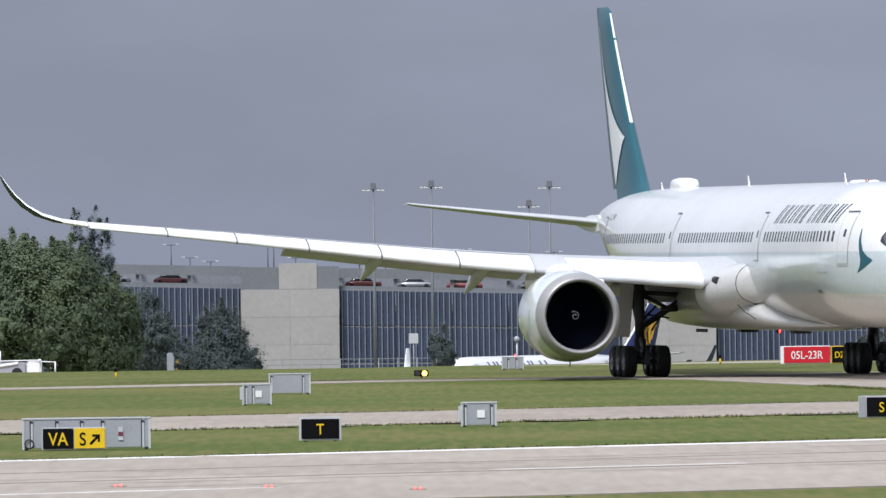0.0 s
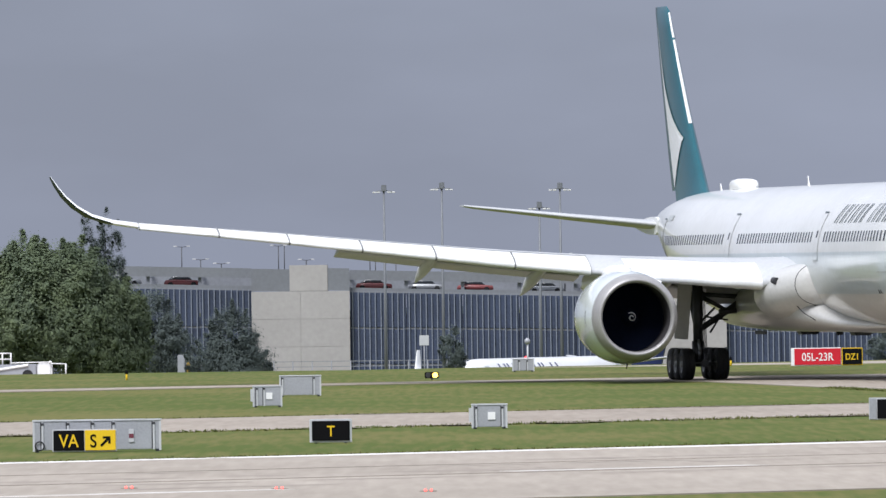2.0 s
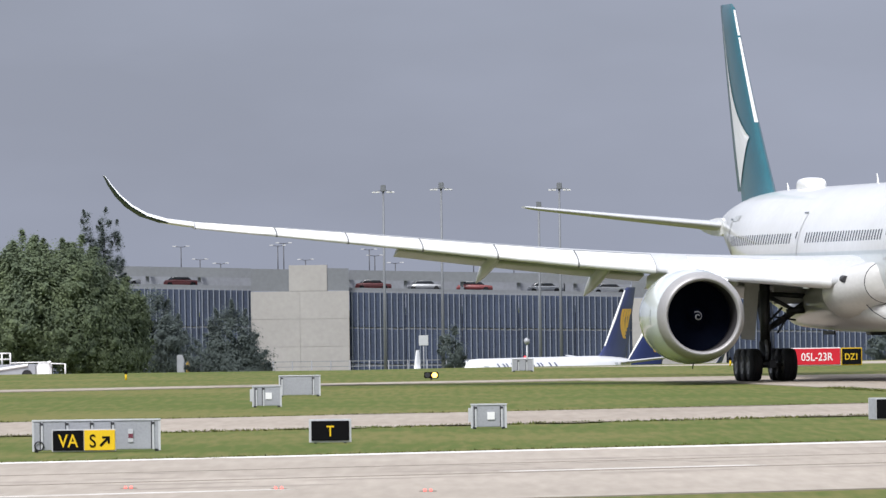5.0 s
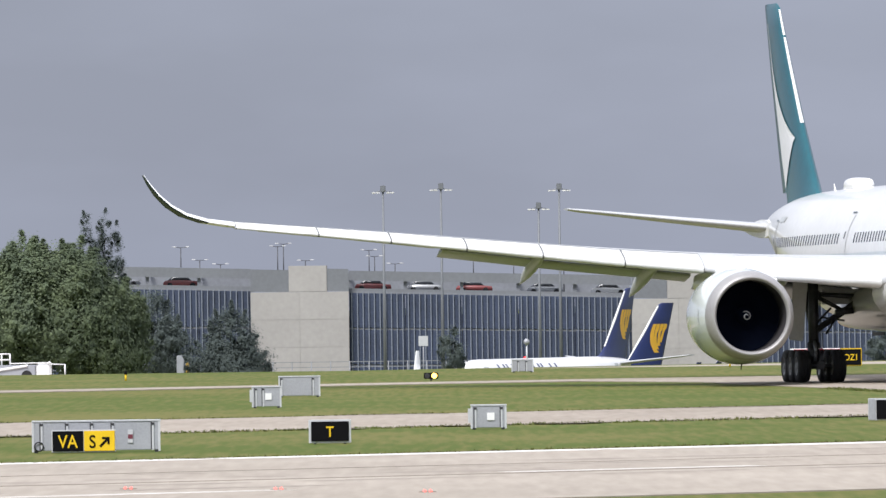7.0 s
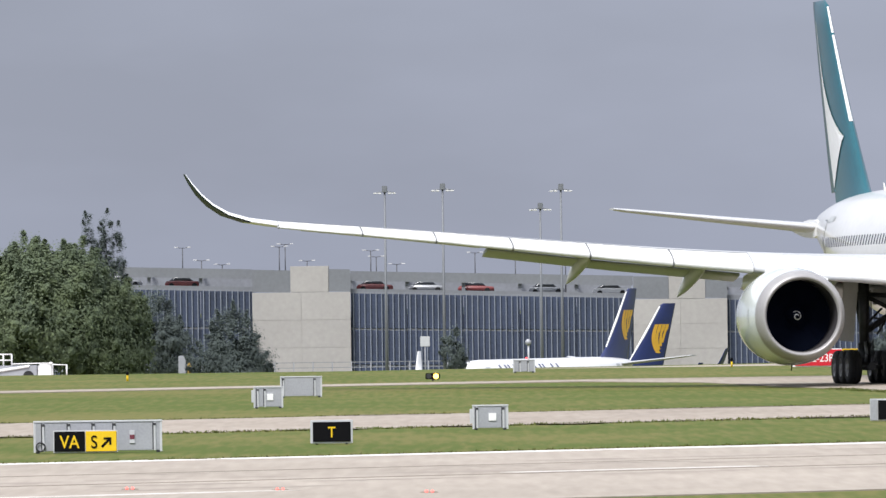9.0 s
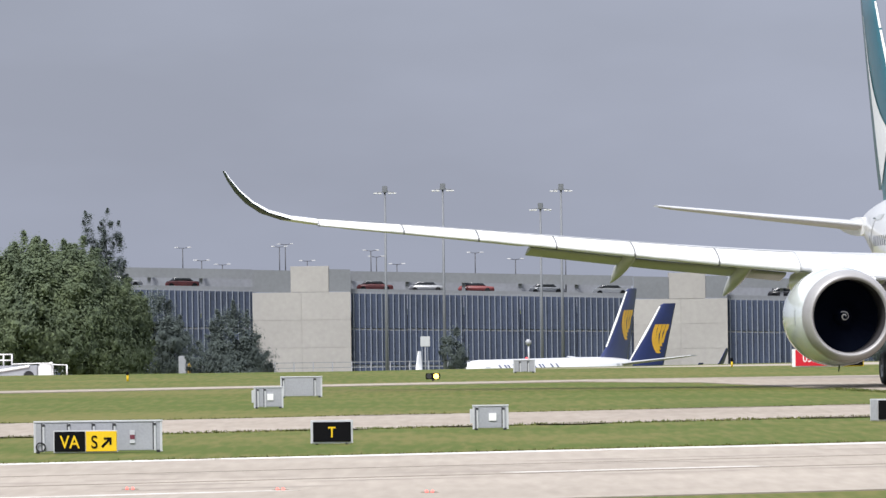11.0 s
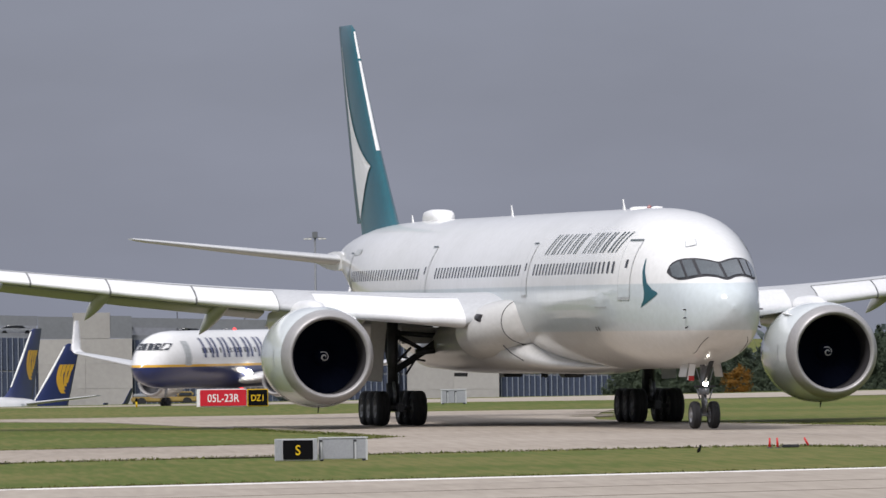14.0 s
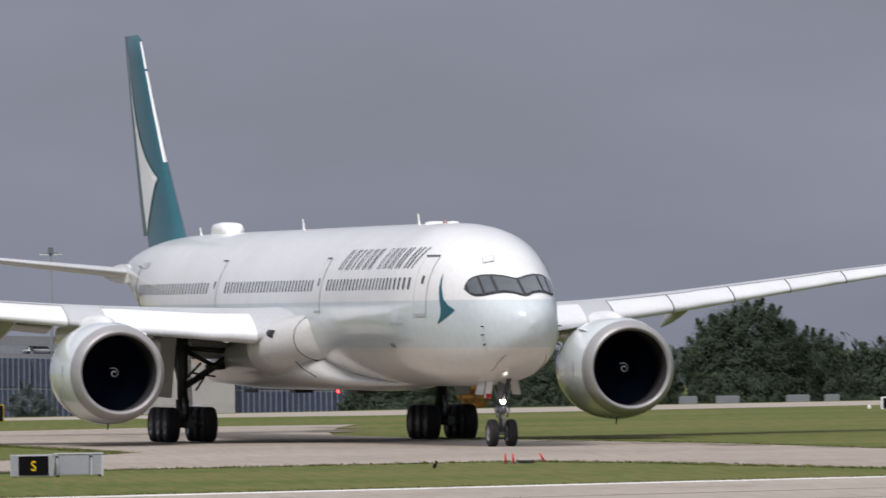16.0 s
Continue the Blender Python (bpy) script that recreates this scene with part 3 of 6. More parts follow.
    bmesh.ops.rotate(bm, verts=bm.verts, cent=(-x, y + side * 0.24, 4.6), matrix=Matrix.Rotation(side * radians(5), 3, "X"))
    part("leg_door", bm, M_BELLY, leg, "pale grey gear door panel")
    bm = boxbm(-x - 0.9, -x + 1.4, side * 2.55 - 0.03, side * 2.55 + 0.03, 1.95, 2.1)
    part("bay_edge", bm, M_DARK, leg)
    return leg


def build_nose_gear(plane):
    x = 4.95
    leg = part("nose_gear_leg", tubebm((-x, 0, 0.55), (-x - 0.1, 0, 2.7), 0.1, 0.14, 14), M_STEEL, plane, "steel nose landing-gear leg")
    part("axle", tubebm((-x, -0.4, 0.53), (-x, 0.4, 0.53), 0.07, n=10), M_STEEL, leg)
    for dy in (-0.36, 0.36):
        build_wheel(plane, x, dy, 0.52, 0.34)
    part("steering_collar", tubebm((-x, 0, 1.28), (-x, 0, 1.55), 0.2, 0.2, 14), M_STEEL, leg)
    part("lamp_bracket", boxbm(-x + 0.1, -x + 0.2, -0.42, 0.42, 1.56, 1.64, bevel=0.02), M_STRUT, leg)
    for y, z, r, lit in ((0.0, 1.7, 0.12, M_LAMP), (0.0, 2.42, 0.05, M_SLAT)):
        hd = part("taxi_lamp", tubebm((-x + 0.08, y, z), (-x + 0.24, y, z), r, r, 16), M_STRUT, plane)
        part("lens", tubebm((-x + 0.243, y, z), (-x + 0.26, y, z), r * 0.85, r * 0.8, 16), lit, hd, "white taxi lamp")
    bm = tubebm((-x + 0.1, 0, 1.25), (-x + 0.42, 0, 0.98), 0.05, n=8)
    tube(bm, (-x + 0.42, 0, 0.98), (-x + 0.08, 0, 0.66), 0.05, n=8)
    for s in (-1, 1):
        tube(bm, (-x + 0.1, s * 0.3, 1.5), (-x + 0.1, s * 0.18, 1.1), 0.03, n=6)
        tube(bm, (-x + 0.15, s * 0.1, 1.5), (-x + 0.15, s * 0.34, 2.3), 0.022, n=6)
    part("torque_link", bm, M_STEEL, leg)
    part("drag_strut", tubebm((-x, 0, 1.6), (-x + 1.3, 0, 2.6), 0.08, 0.1, 8), M_STRUT, leg)
    for s in (-1, 1):
        bm = boxbm(-x - 1.1, -x + 0.1, s * 0.6 - 0.025, s * 0.6 + 0.025, 1.95, 2.5, bevel=0.02)
        bmesh.ops.rotate(bm, verts=bm.verts, cent=(-x, s * 0.62, 2.5), matrix=Matrix.Rotation(s * radians(12), 3, "X"))
        part("gear_door", bm, M_BELLY, leg, "pale nose-gear door")
    bm = boxbm(-x + 0.28, -x + 0.3, -0.62, -0.38, 1.82, 2.45)
    bmesh.ops.rotate(bm, verts=bm.verts, cent=(-x, -0.5, 2.45), matrix=Matrix.Rotation(radians(-10), 3, "X"))
    part("placard", bm, M_WHITE, leg, "white placard with a red foot")
    bm = boxbm(-x + 0.305, -x + 0.315, -0.67, -0.46, 1.82, 2.0)
    part("placard_foot", bm, M_RED, leg)
    return leg


def build_airliner():
    plane = thing("airliner", pose(20.95, 467.19, 0, 0, 0, -79.7), "large white wide-body airliner with teal tail taxiing on the taxiway", "airplane")
    rings = []
    xs = [0, 0.05, 0.12, 0.25, 0.4, 0.65, 0.9, 1.25, 1.6, 2.0, 2.4, 2.8, 3.2, 3.7, 4.2, 4.8, 5.4, 6.1, 6.8, 7.6, 8.4, 9.4, 10.5, 12, 14] + list(range(17, 47, 3)) + list(range(48, 71, 2)) + [71, 71.7, 72.4]
    for x in xs:
        w, zt, zb = smooth_interp(FUS, x)
        e = 2 / fullness(x)
        rings.append([Vector((-x, w * math.copysign(abs(math.sin(t)) ** e, math.sin(t)), (zt + zb) / 2 + (zt - zb) / 2 * math.copysign(abs(math.cos(t)) ** e, math.cos(t)))) for t in [2 * math.pi * i / 72 for i in range(72)]])
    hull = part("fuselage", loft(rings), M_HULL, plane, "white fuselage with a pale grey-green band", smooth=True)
    # wing root and belly fairing
    rings = []
    for x, w, zt, zb in ((16.5, 0.5, 2.5, 2.24), (18.5, 1.0, 2.5, 2.17), (20.5, 1.5, 2.65, 2.1), (22.5, 2.0, 2.9, 2.03), (24.2, 2.55, 3.35, 2.04), (26, 3.25, 4.1, 2.06), (29, 3.75, 4.75, 2.06), (34, 3.8, 4.5, 2.04), (38.5, 3.6, 4.3, 2.06), (42.5, 3.2, 3.9, 2.14), (46, 2.4, 3.3, 2.2), (49, 0.6, 2.7, 2.3)):
        ring = []
        e = 0.92 if x < 23 else (0.82 if x < 25 else 0.72)
        for i in range(32):
            t = 2 * math.pi * i / 32
            c, s = math.cos(t), math.sin(t)
            ring.append(Vector((-x, w * math.copysign(abs(c) ** e, c), (zt + zb) / 2 + (zt - zb) / 2 * math.copysign(abs(s) ** e, s))))
        rings.append(ring)
    belly = part("belly_fairing", loft(rings), M_BELLY, plane, "bulged off-white wing-to-body fairing, greyed for underside shade")
    for side in (-1, 1):
        rings = []
        for x, w, zt, zb in ((24.3, 2.5, 4.85, 3.7), (24.36, 2.9, 4.98, 3.5), (24.5, 3.2, 5.05, 3.34), (24.75, 3.46, 5.1, 3.2), (25.2, 3.74, 5.12, 3.06), (25.8, 4.05, 5.1, 2.9), (26.6, 4.4, 5.06, 2.68), (28.5, 4.5, 5.0, 2.5)):
            ring = []
            for i in range(20):
                t = math.pi * i / 19 - math.pi / 2
                ring.append(Vector((-x, side * (1.5 + (w - 1.5) * abs(math.cos(t)) ** 0.55), (zt + zb) / 2 + (zt - zb) / 2 * math.sin(t))))
            rings.append(ring)
        root = part("root_fairing", loft(rings[3:]), M_BELLY, plane, "white wing-root fairing greyed for shade, with a dark lamp")
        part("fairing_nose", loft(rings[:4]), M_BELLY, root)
        part("root_lamp", tubebm((-26.3, side * 4.05, 4.3), (-25.84, side * 4.02, 4.28), 0.17, 0.15, 14), M_DARK, root)
        bm = bmesh.new()
        for a, b in zip(rings[3][:-1], rings[3][1:]):
            tube(bm, a, b, 0.018, n=5, caps=False)
        for k in range(3, len(rings) - 1):
            tube(bm, rings[k][2], rings[k + 1][2], 0.038, n=5, caps=False)
        part("panel_seam", bm, M_DARK, root)
        bm = bmesh.new()
        for pts in (((25.6, 3.3, 3.3), (24.9, 3.05, 2.9), (24.2, 2.7, 2.6)),):
            for p, q in zip(pts[:-1], pts[1:]):
                tube(bm, (-p[0], side * p[1], p[2]), (-q[0], side * q[1], q[2]), 0.022, n=5, caps=False)
        part("panel_seam", bm, M_DARK, belly)
        build_wing(plane, side)
        build_main_gear(plane, side)
    fans = [build_engine(plane, s) for s in (-1, 1)]
    build_nose_gear(plane)
    # doors, windows, titles
    for side in (-1, 1):
        for x0, x1, z0, z1 in ((6.55, 7.7, 4.98, 7.12), (22.3, 23.2, 5.15, 7.15), (41.3, 42.3, 5.2, 7.2), (59.6, 60.6, 5.35, 7.1)):
            door = part("door", hull_patch(x0, x1, z0, z1, side, 0.012, nz=10), M_SEAMLINE, plane, "outlined cabin door")
            part("door_leaf", hull_patch(x0 + 0.05, x1 - 0.05, z0 + 0.03, z1 - 0.03, side, 0.016, nz=10), M_HULL, door)
            part("door_window", hull_patch(x0 + 0.42, x0 + 0.62, 6.12, 6.42, side, 0.03), M_PANE, door)
            part("sill", hull_patch(x0 + 0.02, x1 - 0.02, z0 - 0.07, z0 - 0.01, side, 0.03, nz=1), M_LINE, door)
            part("lintel", hull_patch(x0 + 0.05, x1 - 0.05, z1 + 0.02, z1 + 0.07, side, 0.03, nz=1), M_TITLE, door)
        for a, b in ((8.35, 21.3), (24.0, 39.7), (43.2, 58.6)):
            n = int((b - a) / 0.535)
            for k in range(n):
                x = a + (b - a) * k / (n - 1)
                part("cabin_window", hull_patch(x - 0.105, x + 0.105, 5.93, 6.37, side, 0.012, nx=1, nz=3), M_PANE, hull)
        # title shown as plain leaning strokes
        xs = 20.3
        for w in (0.95, 0.85, 0.6, 0.95, 0.85, 0.75, 0, 0.8, 0.85, 0.95, 0.35, 0.6, 0.35, 0.95):
            if w:
                part("title_stroke", hull_patch(xs - 0.16, xs, 6.72, 7.5, side, 0.014, lean=0.75, nx=1), M_TITLE, hull)
                if w > 0.7:
                    part("title_stroke", hull_patch(xs - 0.62 * w, xs - 0.62 * w + 0.11, 6.72, 7.5, side, 0.014, lean=0.75, nx=1), M_TITLE, hull)
            xs -= w * 1.19 if w else 0.7
        part("emblem", hull_shape(lambda v: (4.62 + 1.83 * v, float(np.interp(v, (0, 0.15, 0.28, 0.36, 0.5, 0.75, 1), (5.5, 4.65, 4.05, 4.6, 5.07, 5.38, 5.57))),
                                             float(np.interp(v, (0, 0.15, 0.3, 0.5, 0.75, 1), (5.56, 5.3, 5.25, 5.41, 5.58, 5.62)))), side, 0.014, 30), M_TEAL, hull, "teal brush-stroke emblem")
        part("registration_mark", hull_patch(57.6, 59.4, 7.05, 7.3, side, 0.014, lean=0.4, nz=2), M_LINE, hull)
        part("access_panel", hull_patch(9.0, 10.6, 4.62, 4.66, side, 0.012, nz=1), M_LINE, hull)
        for z in (4.2, 4.5, 3.85):
            part("probe", tubebm(hull_point(1.85, z, side, -0.05), hull_point(1.75, z, side, 0.12), 0.03, n=6), M_DARK, hull)
    # cockpit glazing: a dark band that bows up over each front pane and rounds off behind the side pane
    def low(y):
        return float(np.interp(y, (0, 0.12, 0.35, 0.65, 0.95, 1.25, 1.45, 1.58, 1.68), (5.60, 5.62, 5.70, 5.74, 5.71, 5.63, 5.61, 5.68, 5.88)))

    def high(y):
        return float(np.interp(y, (0, 0.12, 0.4, 0.75, 1.1, 1.3, 1.48, 1.6, 1.68), (6.29, 6.31, 6.39, 6.44, 6.43, 6.38, 6.27, 6.12, 5.92)))
    for s in (-1, 1):
        mask = part("cockpit_mask", nose_band(s, 0.0, 1.68, low, high, 0.0, 0.02, 24), M_DARK, plane, "black surround of the cockpit windows")
        for a, b in ((0.055, 0.8), (0.9, 1.2), (1.27, 1.57)):
            part("cockpit_window", nose_band(s, a, b, low, high, 0.075, 0.045, 12), M_COCKPIT, mask)
    part("escape_hatch", nose_pane([(-0.5, 6.93), (-0.92, 6.85), (-0.84, 7.07), (-0.42, 7.17)], 0.02), M_LINE, hull)
    part("escape_hatch_panel", nose_pane([(-0.53, 6.955), (-0.885, 6.885), (-0.815, 7.055), (-0.455, 7.14)], 0.035), M_WHITE, hull)
    for x in (10.9, 11.35):
        part("static_port", hull_patch(x, x + 0.16, 3.74, 3.9, -1, 0.014, nx=1, nz=2), M_DARK, hull)
    for side in (-1, 1):
        bm = bmesh.new()
        rim = [hull_point(2.9 - 1.9 * k / 10, 2.86 + 0.6 * (k / 10) ** 1.3, side, 0.004) for k in range(11)]
        for p, q in zip(rim[:-1], rim[1:]):
            tube(bm, p, q, 0.011, n=5, caps=False)
        part("radome_seam", bm, M_DARK, hull, "thin dark radome seam")
    # roof fittings
    rs = []
    for x, w, h in ((50.9, 0.2, 0.04), (51.1, 0.42, 0.3), (51.5, 0.5, 0.42), (52.4, 0.52, 0.46), (53.3, 0.5, 0.42), (53.7, 0.42, 0.28), (53.9, 0.2, 0.04)):
        rs.append([Vector((-x, w * math.copysign(abs(math.cos(t)) ** 0.5, math.cos(t)), 8.4 + (h + 0.05) * abs(math.sin(t)) ** 0.5)) for t in [i * math.pi / 12 for i in range(13)]])
    part("antenna_dome", loft(rs), M_WHITE, hull, "white rounded antenna dome")
    for x, h in ((38.1, 0.45), (18.0, 0.42), (57.6, 0.3)):
        part("blade_antenna", loft([[Vector((-x - 0.18, -0.02, 8.42)), Vector((-x - 0.18, 0.02, 8.42)), Vector((-x + 0.2, 0.02, 8.42)), Vector((-x + 0.2, -0.02, 8.42))],
                                    [Vector((-x - 0.28, -0.012, 8.44 + h)), Vector((-x - 0.28, 0.012, 8.44 + h)), Vector((-x - 0.12, 0.012, 8.44 + h)), Vector((-x - 0.12, -0.012, 8.44 + h))]]), M_WHITE, hull)
    part("roof_fairing", lathe([(-0.05, 0.5), (0.05, 0.45), (0.09, 0.3), (0.1, 0.02)], (-15.0, 0, 8.44), 20, axis="z"), M_WHITE, hull)
    part("roof_fairing", lathe([(-0.05, 0.25), (0.04, 0.22), (0.07, 0.02)], (-12.4, 0, 8.45), 16, axis="z"), M_WHITE, hull)
    part("roof_beacon", lathe([(0, 0.1), (0.08, 0.09), (0.13, 0.02)], (-13.7, 0, 8.45), 12, axis="z"), M_REDLENS, hull, "red beacon lens")
    drum = part("belly_beacon", lathe([(0.03, 0.02), (0.03, 0.1), (-0.14, 0.09), (-0.17, 0.02)], (0, 0, 0), 16, axis="z"), M_STRUT, plane, "turning red beacon under the belly")
    drum.location = (-32.2, 0, 2.05)
    part("lens", boxbm(0.085, 0.115, -0.05, 0.05, -0.13, -0.01, bevel=0.01), M_FLASH, drum, "red lamp face")
    for dy in (-0.065, 0.065):
        part("blinder", boxbm(0.06, 0.19, dy - 0.01, dy + 0.01, -0.15, 0.0), M_STRUT, drum)
    TURNING.append(drum)
    for x in (27.5, 38.7):
        part("belly_mast", boxbm(-x - 0.5, -x + 0.5, -0.4, 0.4, 1.9, 2.12, bevel=0.05), M_STRUT, belly)
    # fin: leading and trailing edges by height
    FIN = [(7.6, 59.6, 69.3), (8.5, 61.25, 69.5), (10, 62.9, 70.2), (12, 65.0, 71.0), (14, 66.9, 71.8), (16, 68.7, 72.5), (16.9, 69.45, 72.8), (17.15, 70.0, 72.8)]

    def fin_ring(z, k=1.0, u0=0.0, u1=0.74, n=14, turn=0.0):
        a, b = interp(FIN, z)
        c = b - a
        us = [u0 + (u1 - u0) * (1 - math.cos(math.pi * i / n)) / 2 for i in range(n + 1)]
        half = [(u, fin_half(u, 0.1 * k) * c) for u in us]
        return [Vector((-(a + u * c), q + (u - u0) * c * turn, z)) for u, q in half[::-1]] + [Vector((-(a + u * c), -q + (u - u0) * c * turn, z)) for u, q in (half[1:] if u0 == 0 else half)]
    levels = (7.6, 8.5, 9.2, 10, 11, 12, 13, 14, 15, 16, 16.9, 17.15)
    fin = part("tail_fin", loft([fin_ring(z, 0.3 if z > 17 else 1) for z in levels]), M_TEAL, plane, "tall teal tail fin with a white brush stroke")
    part("rudder", loft([fin_ring(z, 0.3 if z > 17 else 1, 0.746, 0.998, 5, 0.03) for z in levels[1:]]), M_RUDDER, fin, "teal rudder turned slightly away, its shade painted in")
    for z0, z1 in ((11.6, 15.55), (15.65, 16.85)):
        rs = []
        for j in range(7):
            z = z0 + (z1 - z0) * j / 6
            a, b = interp(FIN, z)
            pts = [(p, q) for p, q in airfoil_sym((b - a) * 1.01, 0.105, 16) if p < 0.032 * (b - a)]
            rs.append(same_count([Vector((-(a + p - 0.02), q, z)) for p, q in pts], 9))
        part("fin_leading_edge", loft(rs), M_SLAT, fin, "bare metal fin leading edge")
    for s in (-1, 1):
        # painted stroke: a tapering blade rising along the fin with a hook at its foot
        bm = bmesh.new()
        g = []
        for j in range(41):
            v = j / 40
            z = 8.65 + 7.6 * v
            a, b = interp(FIN, z)
            u1 = 0.715 - 0.02 * v
            wid = 0.56 * v / 0.3 if v < 0.3 else 0.56 * (1 - (v - 0.3) / 0.7) ** 3.2 + 0.02
            u0 = u1 - wid
            row = []
            for i in range(5):
                u = u0 + (u1 - u0) * i / 4
                row.append(bm.verts.new((-(a + u * (b - a)), s * (fin_half(u, 0.1) * (b - a) + 0.035), z)))
            g.append(row)
        for p, q in zip(g[:-1], g[1:]):
            for i in range(4):
                bm.faces.new((p[i], p[i + 1], q[i + 1], q[i]))
        part("tail_emblem", bm, M_WHITE, fin, "white brush stroke")
    for side in (-1, 1):
        rs = []
        for s, x, z, c in ((0.6, 65.0, 6.85, 6.2), (1.6, 65.7, 6.95, 5.6), (5, 68.0, 7.35, 4.0), (9.0, 70.75, 7.85, 2.1), (9.5, 71.4, 7.93, 1.3)):
            rs.append([Vector((-(x + p), side * s, z + q)) for p, q in airfoil_sym(c, 0.078)])
        tp = part("tailplane", loft(rs), M_WING, plane, "grey tailplane with a white leading edge")
        part("root_seal", loft([[Vector((-(64.6 + p * 1.03), side * s, 6.87 + q * 1.3)) for p, q in airfoil_sym(6.4, 0.1)] for s in (0.8, 1.5)]), M_WHITE, tp)
    return plane, fans


def fin_half(s, thick):
    return 5 * thick * (0.2969 * math.sqrt(s) - 0.126 * s - 0.3516 * s**2 + 0.2843 * s**3 - 0.1036 * s**4)


def airfoil_sym(chord, thick, n=10):
    up = []
    for i in range(n + 1):
        s = (1 - math.cos(math.pi * i / n)) / 2
        up.append((s * chord, fin_half(s, thick) * chord))
    return up[::-1] + [(p, -q) for p, q in up[1:-1]]


airliner, fans = build_airliner()


# ---- twin-jet airliners: one rolling on the far runway, two parked beyond it ----
TWIN_PAINT = banded("twinjet_paint", [(0.5, (0.008, 0.02, 0.11)), (2.8, (0.75, 0.42, 0.03)), (2.97, (0.80, 0.80, 0.80))])
M_NAVY = mat("navy_paint", (0.008, 0.02, 0.11), 0.3, vary=0.15, scale=0.6, coat=0.4)
M_GOLD = mat("gold_paint", (0.75, 0.42, 0.03), 0.35, vary=0.1, scale=1, coat=0.3)
TWIN = [(0, 0.05, 2.75, 2.6), (0.3, 0.62, 3.3, 2.1), (0.8, 1.05, 3.75, 1.75), (1.6, 1.4, 4.5, 1.5), (2.6, 1.65, 5.05, 1.36), (4, 1.82, 5.28, 1.3), (6, 1.88, 5.32, 1.28), (24, 1.88, 5.32, 1.28),
        (28, 1.8, 5.32, 1.6), (32, 1.45, 5.28, 2.5), (35, 1.0, 5.15, 3.4), (37.3, 0.5, 4.95, 4.0), (38.0, 0.2, 4.8, 4.3)]


def twin_side(x, z, side, off):
    w, zt, zb = smooth_interp(TWIN, x)
    k = (z - (zt + zb) / 2) / ((zt - zb) / 2)
    return Vector((-x, side * (w * math.sqrt(max(0, 1 - k * k)) + off), z))


def twin_patch(bm, x0, x1, z0, z1, side, off, lean=0.0):
    prev = None
    n = 6 if z1 - z0 > 0.5 else 2
    for k in range(n + 1):
        z = z0 + (z1 - z0) * k / n
        row = [bm.verts.new(twin_side(x, z, side, off)) for x in (x0, x1)]
        if prev:
            bm.faces.new((prev[0], prev[1], row[1], row[0]))
        prev = row
    return bm


